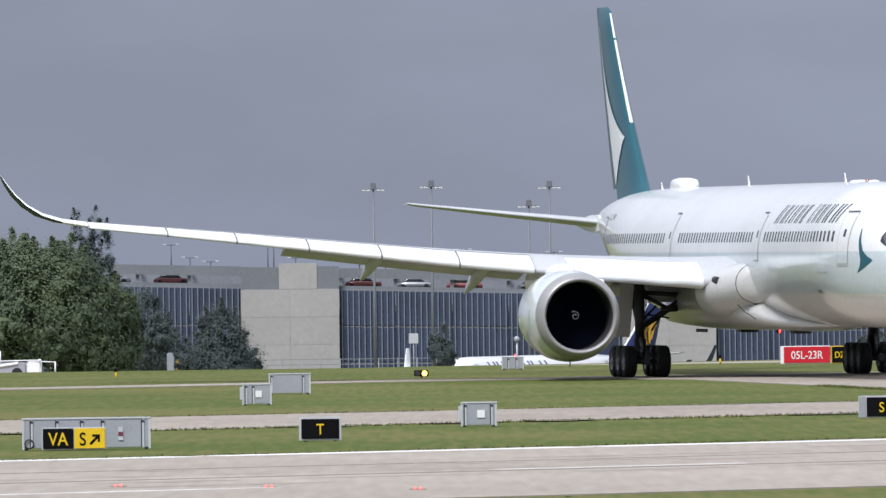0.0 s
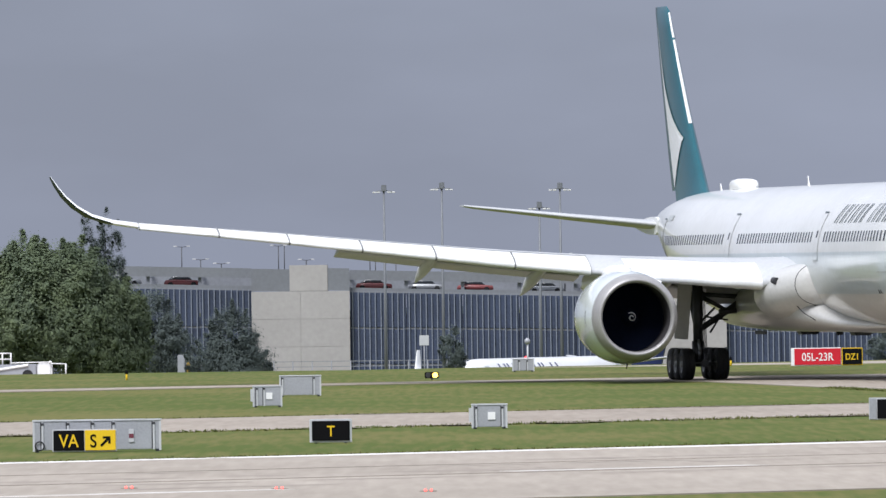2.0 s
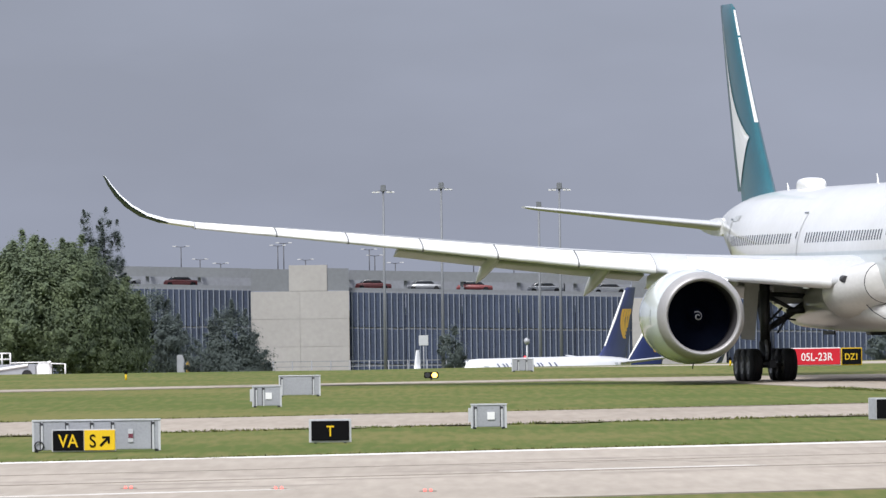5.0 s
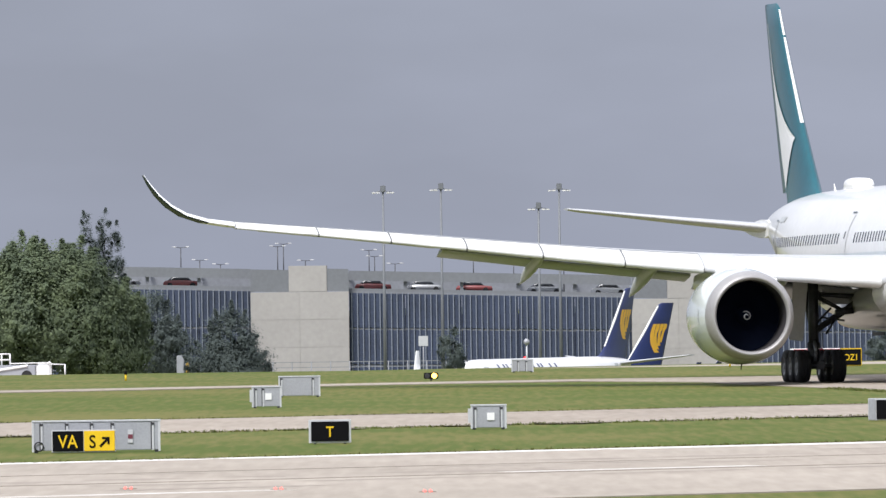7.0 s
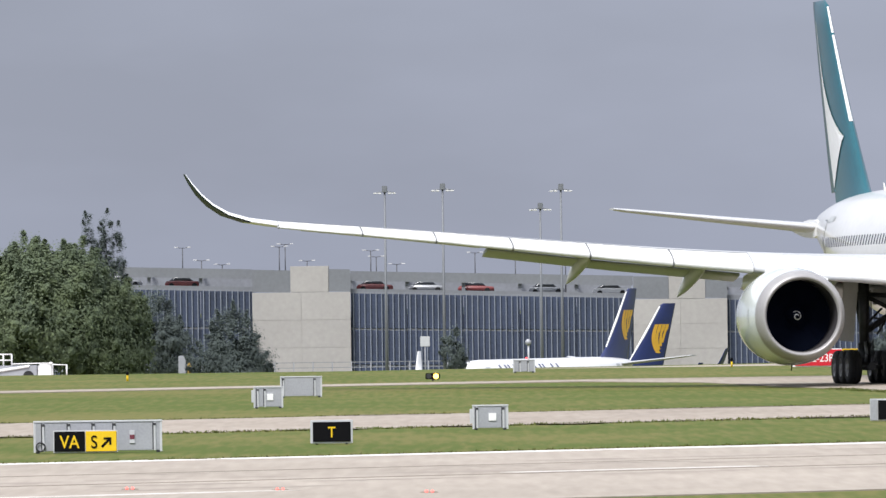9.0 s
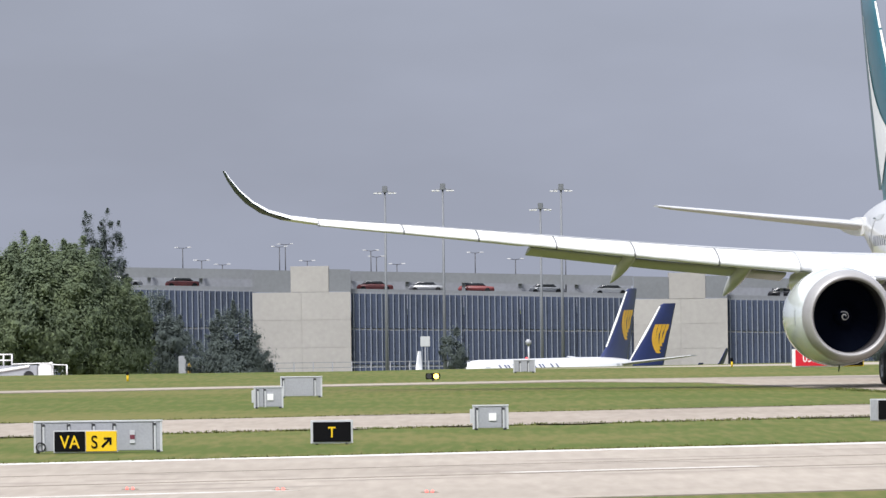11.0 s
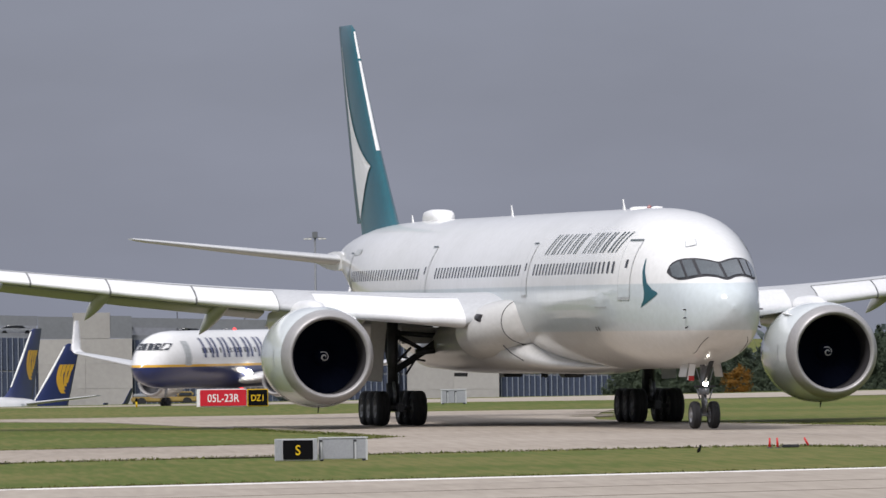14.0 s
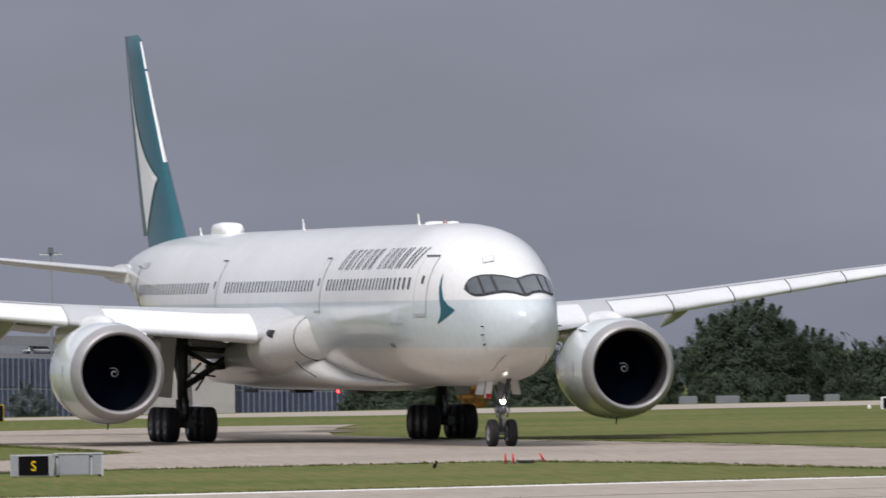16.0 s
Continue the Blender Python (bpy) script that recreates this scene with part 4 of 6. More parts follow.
def build_twinjet(m, label):
    jet = thing("twinjet", m, label, "airplane", "twin-jet airliners")
    rings = []
    for x in [0, 0.15, 0.3, 0.55, 0.8, 1.2, 1.6, 2.1, 2.6, 3.3, 4, 5, 6, 12, 18, 24, 26, 28, 30, 32, 33.5, 35, 36.2, 37.3, 38]:
        w, zt, zb = smooth_interp(TWIN, x)
        rings.append([Vector((-x, w * math.sin(t), (zt + zb) / 2 + (zt - zb) / 2 * math.cos(t))) for t in [2 * math.pi * i / 40 for i in range(40)]])
    hull = part("fuselage", loft(rings), TWIN_PAINT, jet, "white fuselage with navy belly and gold line")
    for side in (-1, 1):
        for k in range(44):
            x = 6.2 + 0.55 * k
            part("cabin_window", twin_patch(bmesh.new(), x, x + 0.24, 3.75, 4.1, side, 0.012), M_PANE, hull)
        # title as plain upright strokes
        for k, w in enumerate((1.5, 1.5, 1.5, 1.5, 1.5, 0.4, 1.5)):
            x = (6.4 + 1.85 * k) if side > 0 else (18.7 - 1.85 * k)
            part("title_stroke", twin_patch(bmesh.new(), x, x + 0.34, 3.42, 4.8, side, 0.02), M_NAVY, hull)
            if w > 0.5:
                part("title_stroke", twin_patch(bmesh.new(), x + w - 0.34, x + w, 3.42, 4.8, side, 0.02), M_NAVY, hull)
        for x in (3.6, 32.2):
            part("door", twin_patch(bmesh.new(), x, x + 0.85, 2.9, 4.6, side, 0.01), M_LINE, hull)
        for k in range(3):
            y0, y1 = side * (0.05 + 0.42 * k), side * (0.43 + 0.42 * k)
            bm = bmesh.new()
            vs = []
            for y, z in ((y0, 3.95), (y1, 3.98), (y1, 4.42), (y0, 4.46)):
                x = 0.3
                while x < 4 and twin_side(x, z, 1, 0).y < abs(y):
                    x += 0.02
                vs.append(bm.verts.new((-x + 0.04, y * 1.01, z + 0.02)))
            bm.faces.new(vs)
            part("cockpit_window", bm, M_PANE, hull)
        rs = []
        for s, x, z, c in ((1.2, 13.0, 1.75, 8.2), (5.2, 15.6, 2.2, 5.2), (10, 18.5, 2.85, 3.6), (16.4, 22.4, 3.75, 1.7)):
            rs.append([Vector((-(x + p), side * s, z + q)) for p, q in airfoil(c, 0.12)])
        wing = part("wing", loft(rs), M_WING, jet)
        rs = []
        for s, x, z, c in ((16.4, 22.4, 3.75, 1.7), (16.95, 23.0, 4.05, 1.5), (17.2, 23.7, 4.8, 1.2), (17.5, 24.6, 6.1, 0.7)):
            rs.append([Vector((-(x + p), side * (s - q), z)) for p, q in airfoil_sym(c, 0.1, 6)])
        bm = loft(rs)
        for f in bm.faces:
            if f.normal.y * side > 0.2:
                f.material_index = 1
        part("winglet", bm, [M_WHITE, M_NAVY], wing, "upturned winglet, white inside and navy outside")
        c = (-11.3, side * 4.85, 1.72)
        nac = part("engine_nacelle", lathe([(-0.25, 1.05), (-0.8, 1.14), (-1.8, 1.16), (-3.0, 1.06), (-3.9, 0.88), (-3.9, 0.7), (-2.9, 0.7)], c, 28), M_WHITE, jet, "white engine cowling")
        part("inlet_lip", lathe([(-0.25, 1.05), (-0.05, 0.96), (0, 0.9), (-0.08, 0.84), (-0.3, 0.82)], c, 28), M_LIP, nac)
        part("inlet_duct", lathe([(-0.3, 0.82), (-0.9, 0.84), (-0.92, 0.02)], c, 28), M_DARK, nac)
        part("exhaust_core", lathe([(-2.9, 0.6), (-3.9, 0.45), (-4.5, 0.05)], c, 20), M_STEEL, nac)
        part("pylon", boxbm(c[0] - 4.2, c[0] - 1.0, c[1] - 0.14, c[1] + 0.14, c[2] + 0.9, c[2] + 1.3, bevel=0.06), M_WHITE, nac)
        lamp = part("landing_lamp", tubebm((-13.2, side * 1.95, 2.3), (-12.95, side * 2.0, 2.3), 0.24, 0.22, 14), M_LAMP, jet, "lit landing lamp at the wing root")
        leg = part("main_gear_leg", tubebm((-20.6, side * 2.86, 0.55), (-20.6, side * 2.86, 2.2), 0.11, 0.13, 10), M_STEEL, jet)
        for dy in (-0.44, 0.44):
            w = part("wheel", lathe([(-0.19, 0.3), (-0.2, 0.46), (-0.1, 0.56), (0.1, 0.56), (0.2, 0.46), (0.19, 0.3), (0.1, 0.02), (-0.1, 0.02), (-0.19, 0.3)], (-20.6, side * 2.86 + dy, 0.56), 20, axis="y"), M_TYRE, leg)
        rs = []
        for s, x, z, ch in ((0.4, 33.2, 4.5, 4.0), (7.1, 37.4, 5.3, 1.5)):
            rs.append([Vector((-(x + p), side * s, z + q)) for p, q in airfoil_sym(ch, 0.09, 6)])
        part("tailplane", loft(rs), M_WING, jet)
    leg = part("nose_gear_leg", tubebm((-4.0, 0, 0.4), (-4.1, 0, 1.8), 0.08, 0.1, 10), M_STEEL, jet)
    for dy in (-0.2, 0.2):
        part("wheel", lathe([(-0.1, 0.2), (-0.11, 0.3), (-0.05, 0.345), (0.05, 0.345), (0.11, 0.3), (0.1, 0.2), (0.05, 0.02), (-0.05, 0.02), (-0.1, 0.2)], (-4.0, dy, 0.345), 18, axis="y"), M_TYRE, leg)
    FINS = [(4.9, 29.2, 37.2), (5.4, 31.2, 37.4), (6.3, 32.4, 37.7), (12.0, 37.1, 39.4), (12.2, 37.6, 39.45)]
    fin = part("tail_fin", loft([[Vector((-(interp(FINS, z)[0] + p), q, z)) for p, q in airfoil_sym(interp(FINS, z)[1] - interp(FINS, z)[0], 0.09, 7)] for z in (4.9, 5.4, 6.3, 8, 10, 12.0, 12.2)]), M_NAVY, jet, "navy blue tail fin with a gold emblem")
    part("fin_leading_edge", loft([same_count([Vector((-(interp(FINS, z)[0] + p - 0.02), q, z)) for p, q in airfoil_sym(interp(FINS, z)[1] - interp(FINS, z)[0], 0.1, 12) if p < 0.3], 7) for z in (6.3, 9, 11.9)]), M_WHITE, fin)
    for side in (-1, 1):
        bm = bmesh.new()
        for k in range(4):
            prev = None
            for j in range(9):
                v = j / 8
                z = 10.0 - 3.0 * v * (1 - 0.12 * k)
                a, b = interp(FINS, z)
                u = 0.22 + 0.17 * k + (0.5 - 0.17 * k) * v * v * 0.9
                row = []
                for du in (0, 0.15 if k == 0 or j < 3 else 0.1):
                    uu = min(0.9, u + du)
                    row.append(bm.verts.new((-(a + uu * (b - a)), side * (fin_half(uu, 0.09) * (b - a) + 0.02), z)))
                if prev:
                    bm.faces.new((prev[0], prev[1], row[1], row[0]))
                prev = row
        part("tail_emblem", bm, M_GOLD, fin, "gold emblem of curved bars")
    part("roof_beacon", lathe([(0, 0.1), (0.1, 0.09), (0.15, 0.02)], (-15, 0, 5.32), 10, axis="z"), M_BEACON, hull)
    part("belly_beacon", lathe([(0, 0.1), (-0.1, 0.09), (-0.15, 0.02)], (-16, 0, 1.28), 10, axis="z"), M_BEACON, hull)
    return jet


JET_TURN = math.degrees(math.atan2(-0.883, -0.47))
twinjet = build_twinjet(pose(14.35, 771, runway_z(790) + 0.05, 0, 0, JET_TURN), "white and navy twin-jet airliner rolling along the far runway")
parked = copy_thing(twinjet, pose(1.0, 1118, -8.8, 0, 0, JET_TURN))
tagged(parked, "white and navy twin-jet parked beyond the runway behind the rise")
parked = copy_thing(twinjet, pose(-3.8, 1157, -10.45, 0, 0, JET_TURN - 17))
tagged(parked, "navy-tailed twin-jet parked behind another jet beyond the rise")



def strip(name, p, q, width, z, material, label, category):
    p, q = Vector(p), Vector(q)
    n = Vector((-(q - p).y, (q - p).x)).normalized() * width / 2
    return slab(name, [(p - n), (q - n), (q + n), (p + n)], z, material, label, category)


strip("far_runway", RW_AT - RW_DIR * 700, RW_AT + RW_DIR * 260, 46, lambda y: runway_z(y) + 0.03, M_CONCRETE, "pale far runway behind the grass rise", "runway")

# ---- runway paint, seams and inset lights ----
M_PAINT = mat("worn_white_paint", (0.80, 0.79, 0.77), 0.7, second=(0.62, 0.59, 0.56), scale=0.6, fine=8)
M_OLDPAINT = mat("faded_white_paint", (0.60, 0.58, 0.55), 0.75, second=(0.40, 0.36, 0.31), scale=0.5, fine=8)
M_SEAM = mat("dark_joint_sealant", (0.2, 0.165, 0.13), 0.85, vary=0.3, scale=0.5)
M_DIRT = mat("brown_edge_dirt", (0.10, 0.085, 0.055), 0.9, second=(0.22, 0.185, 0.135), scale=0.5, fine=8)
M_SKID = mat("tyre_rubber_streak", (0.23, 0.195, 0.165), 0.85, second=(0.34, 0.295, 0.245), scale=0.15, fine=14)


def along(off, x0, x1):
    return (x0, near_edge(x0) + off), (x1, near_edge(x1) + off)


for off, x0, x1 in ((-1.5, -30, -16.5), (-1.5, -16, -6.5), (-1.5, -5.9, 3.8), (-1.5, 4.3, 13), (-1.5, 13.4, 24), (-1.5, 24.4, 60)):
    tagged(strip("edge_line", *along(off, x0, x1), 1.5, 0.036, M_PAINT, "worn white runway edge line", "marking"), kind="structure")
for off, x0, x1 in ((-48.5, -14, -3.5), (-33.0, 1.5, 7.5)):
    tagged(strip("edge_line", *along(off, x0, x1), 0.9, 0.036, M_OLDPAINT, "worn white runway line", "marking"), kind="structure")
for off, w in ((-21.0, 0.5), (-34.5, 0.6)):
    tagged(strip("seam", *along(off, -40, 50), w, 0.035, M_SEAM, "dark filled runway joint", "joint"), kind="structure")


def ragged(name, p, q, width, z, material, label, seed, gaps=0.3):
    """A broken, uneven streak between two points."""
    r = random.Random(seed)
    p, q = Vector(p), Vector(q)
    along_it = (q - p).normalized()
    n = Vector((-along_it.y, along_it.x))
    bm = bmesh.new()
    s, total = 0.0, (q - p).length
    while s < total:
        ln = r.uniform(1.0, 7.0)
        if r.random() > gaps:
            k = max(3, int(ln / 0.5))
            lo, hi = [], []
            for i in range(k + 1):
                t = i / k
                c = p + along_it * min(total, s + ln * t) + n * r.uniform(-0.25, 0.25) * width
                w = width * 0.5 * (math.sin(math.pi * t) ** 0.5) * r.uniform(0.4, 1.1) + 0.02
                lo.append(bm.verts.new((*(c - n * w), z)))
                hi.append(bm.verts.new((*(c + n * w), z)))
            for i in range(k):
                bm.faces.new((lo[i], lo[i + 1], hi[i + 1], hi[i]))
        s += ln + r.uniform(0.2, 2.5)
    return tagged(part(name, bm, material), label, "stain", kind="structure")


for k, (off, x0, x1, w) in enumerate(((-17, -6, 14, 1.6), (-23, -14, 6, 1.5), (-30, -16, 3, 2.0), (-38, -8, 12, 1.6), (-11, 10, 34, 1.5), (-26, 6, 14, 1.2), (-44, -12, 2, 1.4))):
    ragged("rubber_streak", *along(off, x0, x1), w, 0.0345, M_SKID, "dark broken rubber streak on the runway", 30 + k)
ragged("edge_dirt", *along(-0.1, -40, 60), 0.6, 0.038, M_DIRT, "brown dirt along the runway edge", 51, 0.55)
for k, (p, q) in enumerate((((-60, 308), (-13.5, 342)), ((-13.5, 342), (14.3, 366)), ((-60, 343), (-14.8, 375.4)), ((-14.8, 375.4), (15.5, 398.5)), ((33.8, 508), (31.2, 472)), ((46.2, 396), (33.5, 458)))):
    ragged("edge_dirt", p, q, 2.6, 0.04, M_DIRT, "brown dirt and moss along the taxiway edge", 60 + k, 0.4)
for k, (p, q) in enumerate((((20, 440), (38, 400)), ((0, 372), (28, 385)), ((22, 480), (30, 440)), ((40, 400), (52, 380)))):
    ragged("rubber_streak", p, q, 1.5, 0.0375, M_SKID, "dark tyre streak on the taxiway", 80 + k)
M_RED_GLOW, M_AMBER = glow("stop_bar_red", (1.0, 0.12, 0.10), 2.2), glow("amber_lamp", (1.0, 0.55, 0.08), 6)


def inset_light(x, y):
    t = thing("inset_light", pose(x, y, 0.03), "pair of red lights set into the runway", "light", "stop bar")
    part("housing", lathe([(0.0, 0.2), (0.02, 0.18), (0.03, 0.02)], (0, 0, 0), 16, axis="z"), M_SEAM, t)
    for dx in (-0.065, 0.065):
        part("lens", boxbm(dx - 0.03, dx + 0.03, -0.2, -0.15, 0.012, 0.06, bevel=0.01), M_RED_GLOW, t, "red lens")


for x, y in ((-10.5, 255.5), (-7.1, 252.5), (-3.7, 249.5), (-0.4, 244.5)):
    inset_light(x, y)

# ---- signs and cabinets on the grass ----
M_CAB = mat("galvanised_grey", (0.36, 0.37, 0.40), 0.5, 0.2, vary=0.14, scale=1.2)
M_CABLIGHT = mat("pale_grey_trim", (0.52, 0.53, 0.55), 0.5, 0.1, vary=0.1, scale=2)
M_BLACK = mat("sign_black", (0.006, 0.006, 0.007), 0.7, vary=0.2, scale=3, spec=0.06)
M_YELLOW = mat("sign_yellow", (0.74, 0.49, 0.015), 0.6, vary=0.08, scale=2, spec=0.2)
M_SIGNRED = mat("sign_red", (0.55, 0.02, 0.035), 0.6, vary=0.1, scale=2, spec=0.2)
M_MAROON = mat("faded_maroon", (0.16, 0.03, 0.05), 0.6, vary=0.15, scale=3)
M_SIGNWHITE = mat("sign_white", (0.8, 0.8, 0.8), 0.45, vary=0.06, scale=2)


def lettering(body, size, cx, z, y, material, parent, name="lettering", bold=0.004, narrow=0.84):
    cu = bpy.data.curves.new("lettering", "FONT")
    cu.body, cu.size, cu.align_x, cu.offset, cu.extrude = body, size, "CENTER", bold, 0.004
    tmp = bpy.data.objects.new("tmp", cu)
    me = bpy.data.meshes.new_from_object(tmp)
    bpy.data.objects.remove(tmp)
    me.materials.append(material)
    ob = new(name, me)
    ob.parent = parent
    ob.matrix_basis = pose(cx, y, z, 90, 0, 0) @ Matrix.Diagonal((narrow, 1, 1, 1))
    return ob


def cabinet(bm_x0, x1, h, depth, parent, straps, mat_body=None):
    body = part("cabinet", boxbm(bm_x0, x1, 0, depth, 0.06, h, bevel=0.015), mat_body or M_CAB, parent, "grey sheet-metal casing")
    part("top_rail", boxbm(bm_x0 - 0.02, x1 + 0.02, -0.02, depth + 0.02, h + 0.001, h + 0.05, bevel=0.01), M_CABLIGHT, body)
    for x in straps:
        part("strap", boxbm(x - 0.03, x + 0.03, -0.035, 0.0, 0.05, h - 0.01, bevel=0.008), M_CABLIGHT, body)
        # dark strip that paints the strap's shadow on the casing
        part("strap_shadow", boxbm(x - 0.062, x - 0.032, -0.022, 0.0, 0.08, h - 0.02), M_DARK, body)
        part("strap_clip", boxbm(x - 0.062, x + 0.035, -0.04, -0.036, h - 0.1, h - 0.03), M_DARK, body)
    part("edge_trim", boxbm(bm_x0 - 0.01, bm_x0 + 0.05, -0.02, -0.003, 0.03, h - 0.01), M_CABLIGHT, body)
    part("edge_trim", boxbm(x1 - 0.05, x1 + 0.01, -0.02, -0.003, 0.03, h - 0.01), M_CABLIGHT, body)
    for x in (bm_x0 + 0.1, x1 - 0.1):
        part("foot", boxbm(x - 0.05, x + 0.05, 0.02, depth - 0.02, -0.05, 0.06), M_STRUT, body)
    return body


def panel(parent, x0, x1, z0, z1, y, face, text="", colour=None, size=0.4):
    p = part("face", boxbm(x0, x1, y, y + 0.03, z0, z1, bevel=0.006), face, parent)
    if text:
        lettering(text, size, (x0 + x1) / 2, (z0 + z1) / 2 - size * 0.36, y - 0.008, colour, p)
    return p


def taxi_sign(x, y, w, h, text, rz=0.0, label="", post=True):
    s = thing("taxiway_sign", pose(x, y, 0.0, 0, 0, rz), label, "sign")
    part("frame", boxbm(-w / 2, w / 2, 0.0, 0.2, 0.03, h, bevel=0.012), M_CABLIGHT, s)
    panel(s, -w / 2 + 0.07, w / 2 - 0.06, 0.08, h - 0.05, -0.031, M_BLACK, text, M_YELLOW, 0.43)
    for k in (-1, 1):
        part("leg", tubebm((k * w * 0.35, 0.1, -0.05), (k * w * 0.35, 0.1, 0.05), 0.04, n=8), M_STRUT, s)
    return s


taxi_sign(-3.27, 319.8, 1.2, 0.69, "T", 0, "black taxiway sign with a yellow letter T in the grass")
sgn = thing("taxiway_sign", pose(-9.88, 308.6, 0), "black and yellow direction sign lettered VA and S with an arrow", "sign")
part("frame", boxbm(-0.88, 0.88, 0, 0.18, 0.03, 0.64, bevel=0.012), M_CABLIGHT, sgn)
panel(sgn, -0.85, -0.012, 0.06, 0.61, -0.031, M_BLACK, "VA", M_YELLOW, 0.5)
fc = panel(sgn, 0.012, 0.85, 0.06, 0.61, -0.031, M_YELLOW)
lettering("S", 0.5, 0.24, 0.15, -0.04, M_BLACK, fc)
bm = bmesh.new()
for pts in (((0.42, 0.2), (0.47, 0.15), (0.69, 0.37), (0.64, 0.42)), ((0.5, 0.44), (0.71, 0.44), (0.71, 0.38), (0.5, 0.38)), ((0.65, 0.44), (0.71, 0.44), (0.71, 0.24), (0.65, 0.24))):
    k = 0.002 * len(bm.verts)
    bm.faces.new([bm.verts.new((a, -0.036 - k * 0.2, b)) for a, b in pts])
part("arrow", bm, M_BLACK, fc)
back = thing("equipment_cabinet", pose(-9.56, 309.6, 0), "long grey metal sign casing with straps standing in the grass", "cabinet", "grey sign casings")
body = cabinet(-1.76, 1.74, 0.84, 0.4, back, (-1.5, -0.8, -0.12, 0.45, 1.55))
part("placard", boxbm(0.86, 1.0, -0.03, -0.01, 0.26, 0.62), M_CABLIGHT, body, "white placard with red square")
part("placard_mark", boxbm(0.865, 0.995, -0.036, -0.031, 0.37, 0.49), M_MAROON, body)
ring = lathe([(-0.02, 0.12), (0.0, 0.14), (0.02, 0.12), (0.0, 0.1), (-0.02, 0.12)], (-1.58, -0.05, 0.18), 20, axis="y")
part("cable_loop", ring, M_DARK, body)
for x, y, w, h, straps, lab in ((1.33, 346.0, 1.08, 0.72, (-0.4, 0.4), "grey metal sign casing with a pale plate in the grass"), (-6.5, 412.0, 1.06, 0.75, (-0.38, -0.12), "grey metal sign casing standing in front of another"),
                                (-5.77, 448.5, 1.64, 0.8, (-0.7, 0.55), "wide pale grey sign casing in the grass"), (3.8, 551.0, 1.06, 0.6, (-0.2, 0.2), "small grey casing at the grass crest"), (30.0, 562.0, 1.26, 0.7, (-0.3, 0.1), "small grey casing beside the far taxiway edge")):
    c = thing("equipment_cabinet", pose(x, y, 0), lab, "cabinet", "grey sign casings")
    b = cabinet(-w / 2, w / 2, h, 0.42, c, straps)
    if w < 1.2 and y < 420:
        part("plate", boxbm(-0.05, 0.18, -0.03, 0.0, h * 0.4, h * 0.72), M_SIGNWHITE, b)
        part("latch_box", boxbm(-w / 2 - 0.09, -w / 2, 0.05, 0.2, h * 0.3, h * 0.9), M_CABLIGHT, b)
ss = thing("taxiway_sign", pose(13.9, 353.2, 0), "black taxiway sign with a yellow letter S and white posts", "sign")
part("frame", boxbm(-0.67, 0.67, 0, 0.22, 0.03, 0.72, bevel=0.012), M_CABLIGHT, ss)
panel(ss, -0.42, 0.52, 0.07, 0.67, -0.031, M_BLACK, "S", M_YELLOW, 0.44)
part("side_panel", boxbm(-0.66, -0.45, -0.02, 0.0, 0.05, 0.7), M_CAB, ss)
part("side_panel", boxbm(0.55, 0.66, -0.02, 0.0, 0.05, 0.7), M_CAB, ss)
c = thing("equipment_cabinet", pose(15.42, 353.6, 0), "grey metal casing joined beside a taxiway sign", "cabinet", "grey sign casings")
cabinet(-0.8, 0.72, 0.7, 0.35, c, (-0.72, 0.35))
rw = thing("runway_sign", pose(18.43, 561, 0), "red runway holding sign 05L-23R at the grass edge", "sign")
part("frame", boxbm(-1.26, 1.22, 0, 0.25, 0.03, 0.92, bevel=0.015), M_SIGNWHITE, rw)
panel(rw, -1.1, 1.2, 0.08, 0.88, -0.031, M_SIGNRED, "05L-23R", M_SIGNWHITE, 0.55)
dz = thing("taxiway_sign", pose(20.24, 561, 0), "black and yellow taxiway location sign DZ1", "sign")
part("frame", boxbm(-0.56, 0.48, 0, 0.25, 0.03, 0.9, bevel=0.015), M_YELLOW, dz)
panel(dz, -0.52, 0.44, 0.08, 0.86, -0.031, M_BLACK, "DZ1", M_YELLOW, 0.44)
sd = thing("taxiway_sign", pose(65.6, 566, 0), "white framed dark sign at the grass crest", "sign")
part("frame", boxbm(-0.5, 0.5, 0, 0.2, 0.03, 0.66, bevel=0.015), M_SIGNWHITE, sd)
panel(sd, -0.4, 0.45, 0.08, 0.6, -0.031, M_BLACK)

gl = thing("guard_light", pose(-0.62, 513.5, 0.0), "black runway guard light with one amber lamp lit", "light")
part("housing", boxbm(-0.33, 0.33, 0, 0.15, 0.08, 0.36, bevel=0.03), M_BLACK, gl)
for dx, m in ((-0.17, M_DARK), (0.15, M_AMBER)):
    part("lens", tubebm((dx, -0.04, 0.22), (dx, 0.0, 0.22), 0.11, 0.12, 16), m, gl)
part("leg", tubebm((0, 0.08, -0.03), (0, 0.08, 0.1), 0.05, n=8), M_STRUT, gl)
for x, y in ((-15.07, 534), (14.4, 570)):
    t = thing("marker_post", pose(x, y, 0), "short yellow and black marker post", "marker", "marker posts")
    part("stem", tubebm((0, 0, -0.03), (0, 0, 0.3), 0.05, 0.05, 10), M_YELLOW, t)
    part("cap", tubebm((0, 0, 0.3), (0, 0, 0.46), 0.08, 0.05, 10), M_BLACK, t)
cp = thing("weather_post", pose(4.05, 556, 0), "grey instrument post with a round sensor head", "post")
part("pole", tubebm((0, 0, -0.03), (0, 0, 1.35), 0.04, 0.035, 8), M_CABLIGHT, cp)
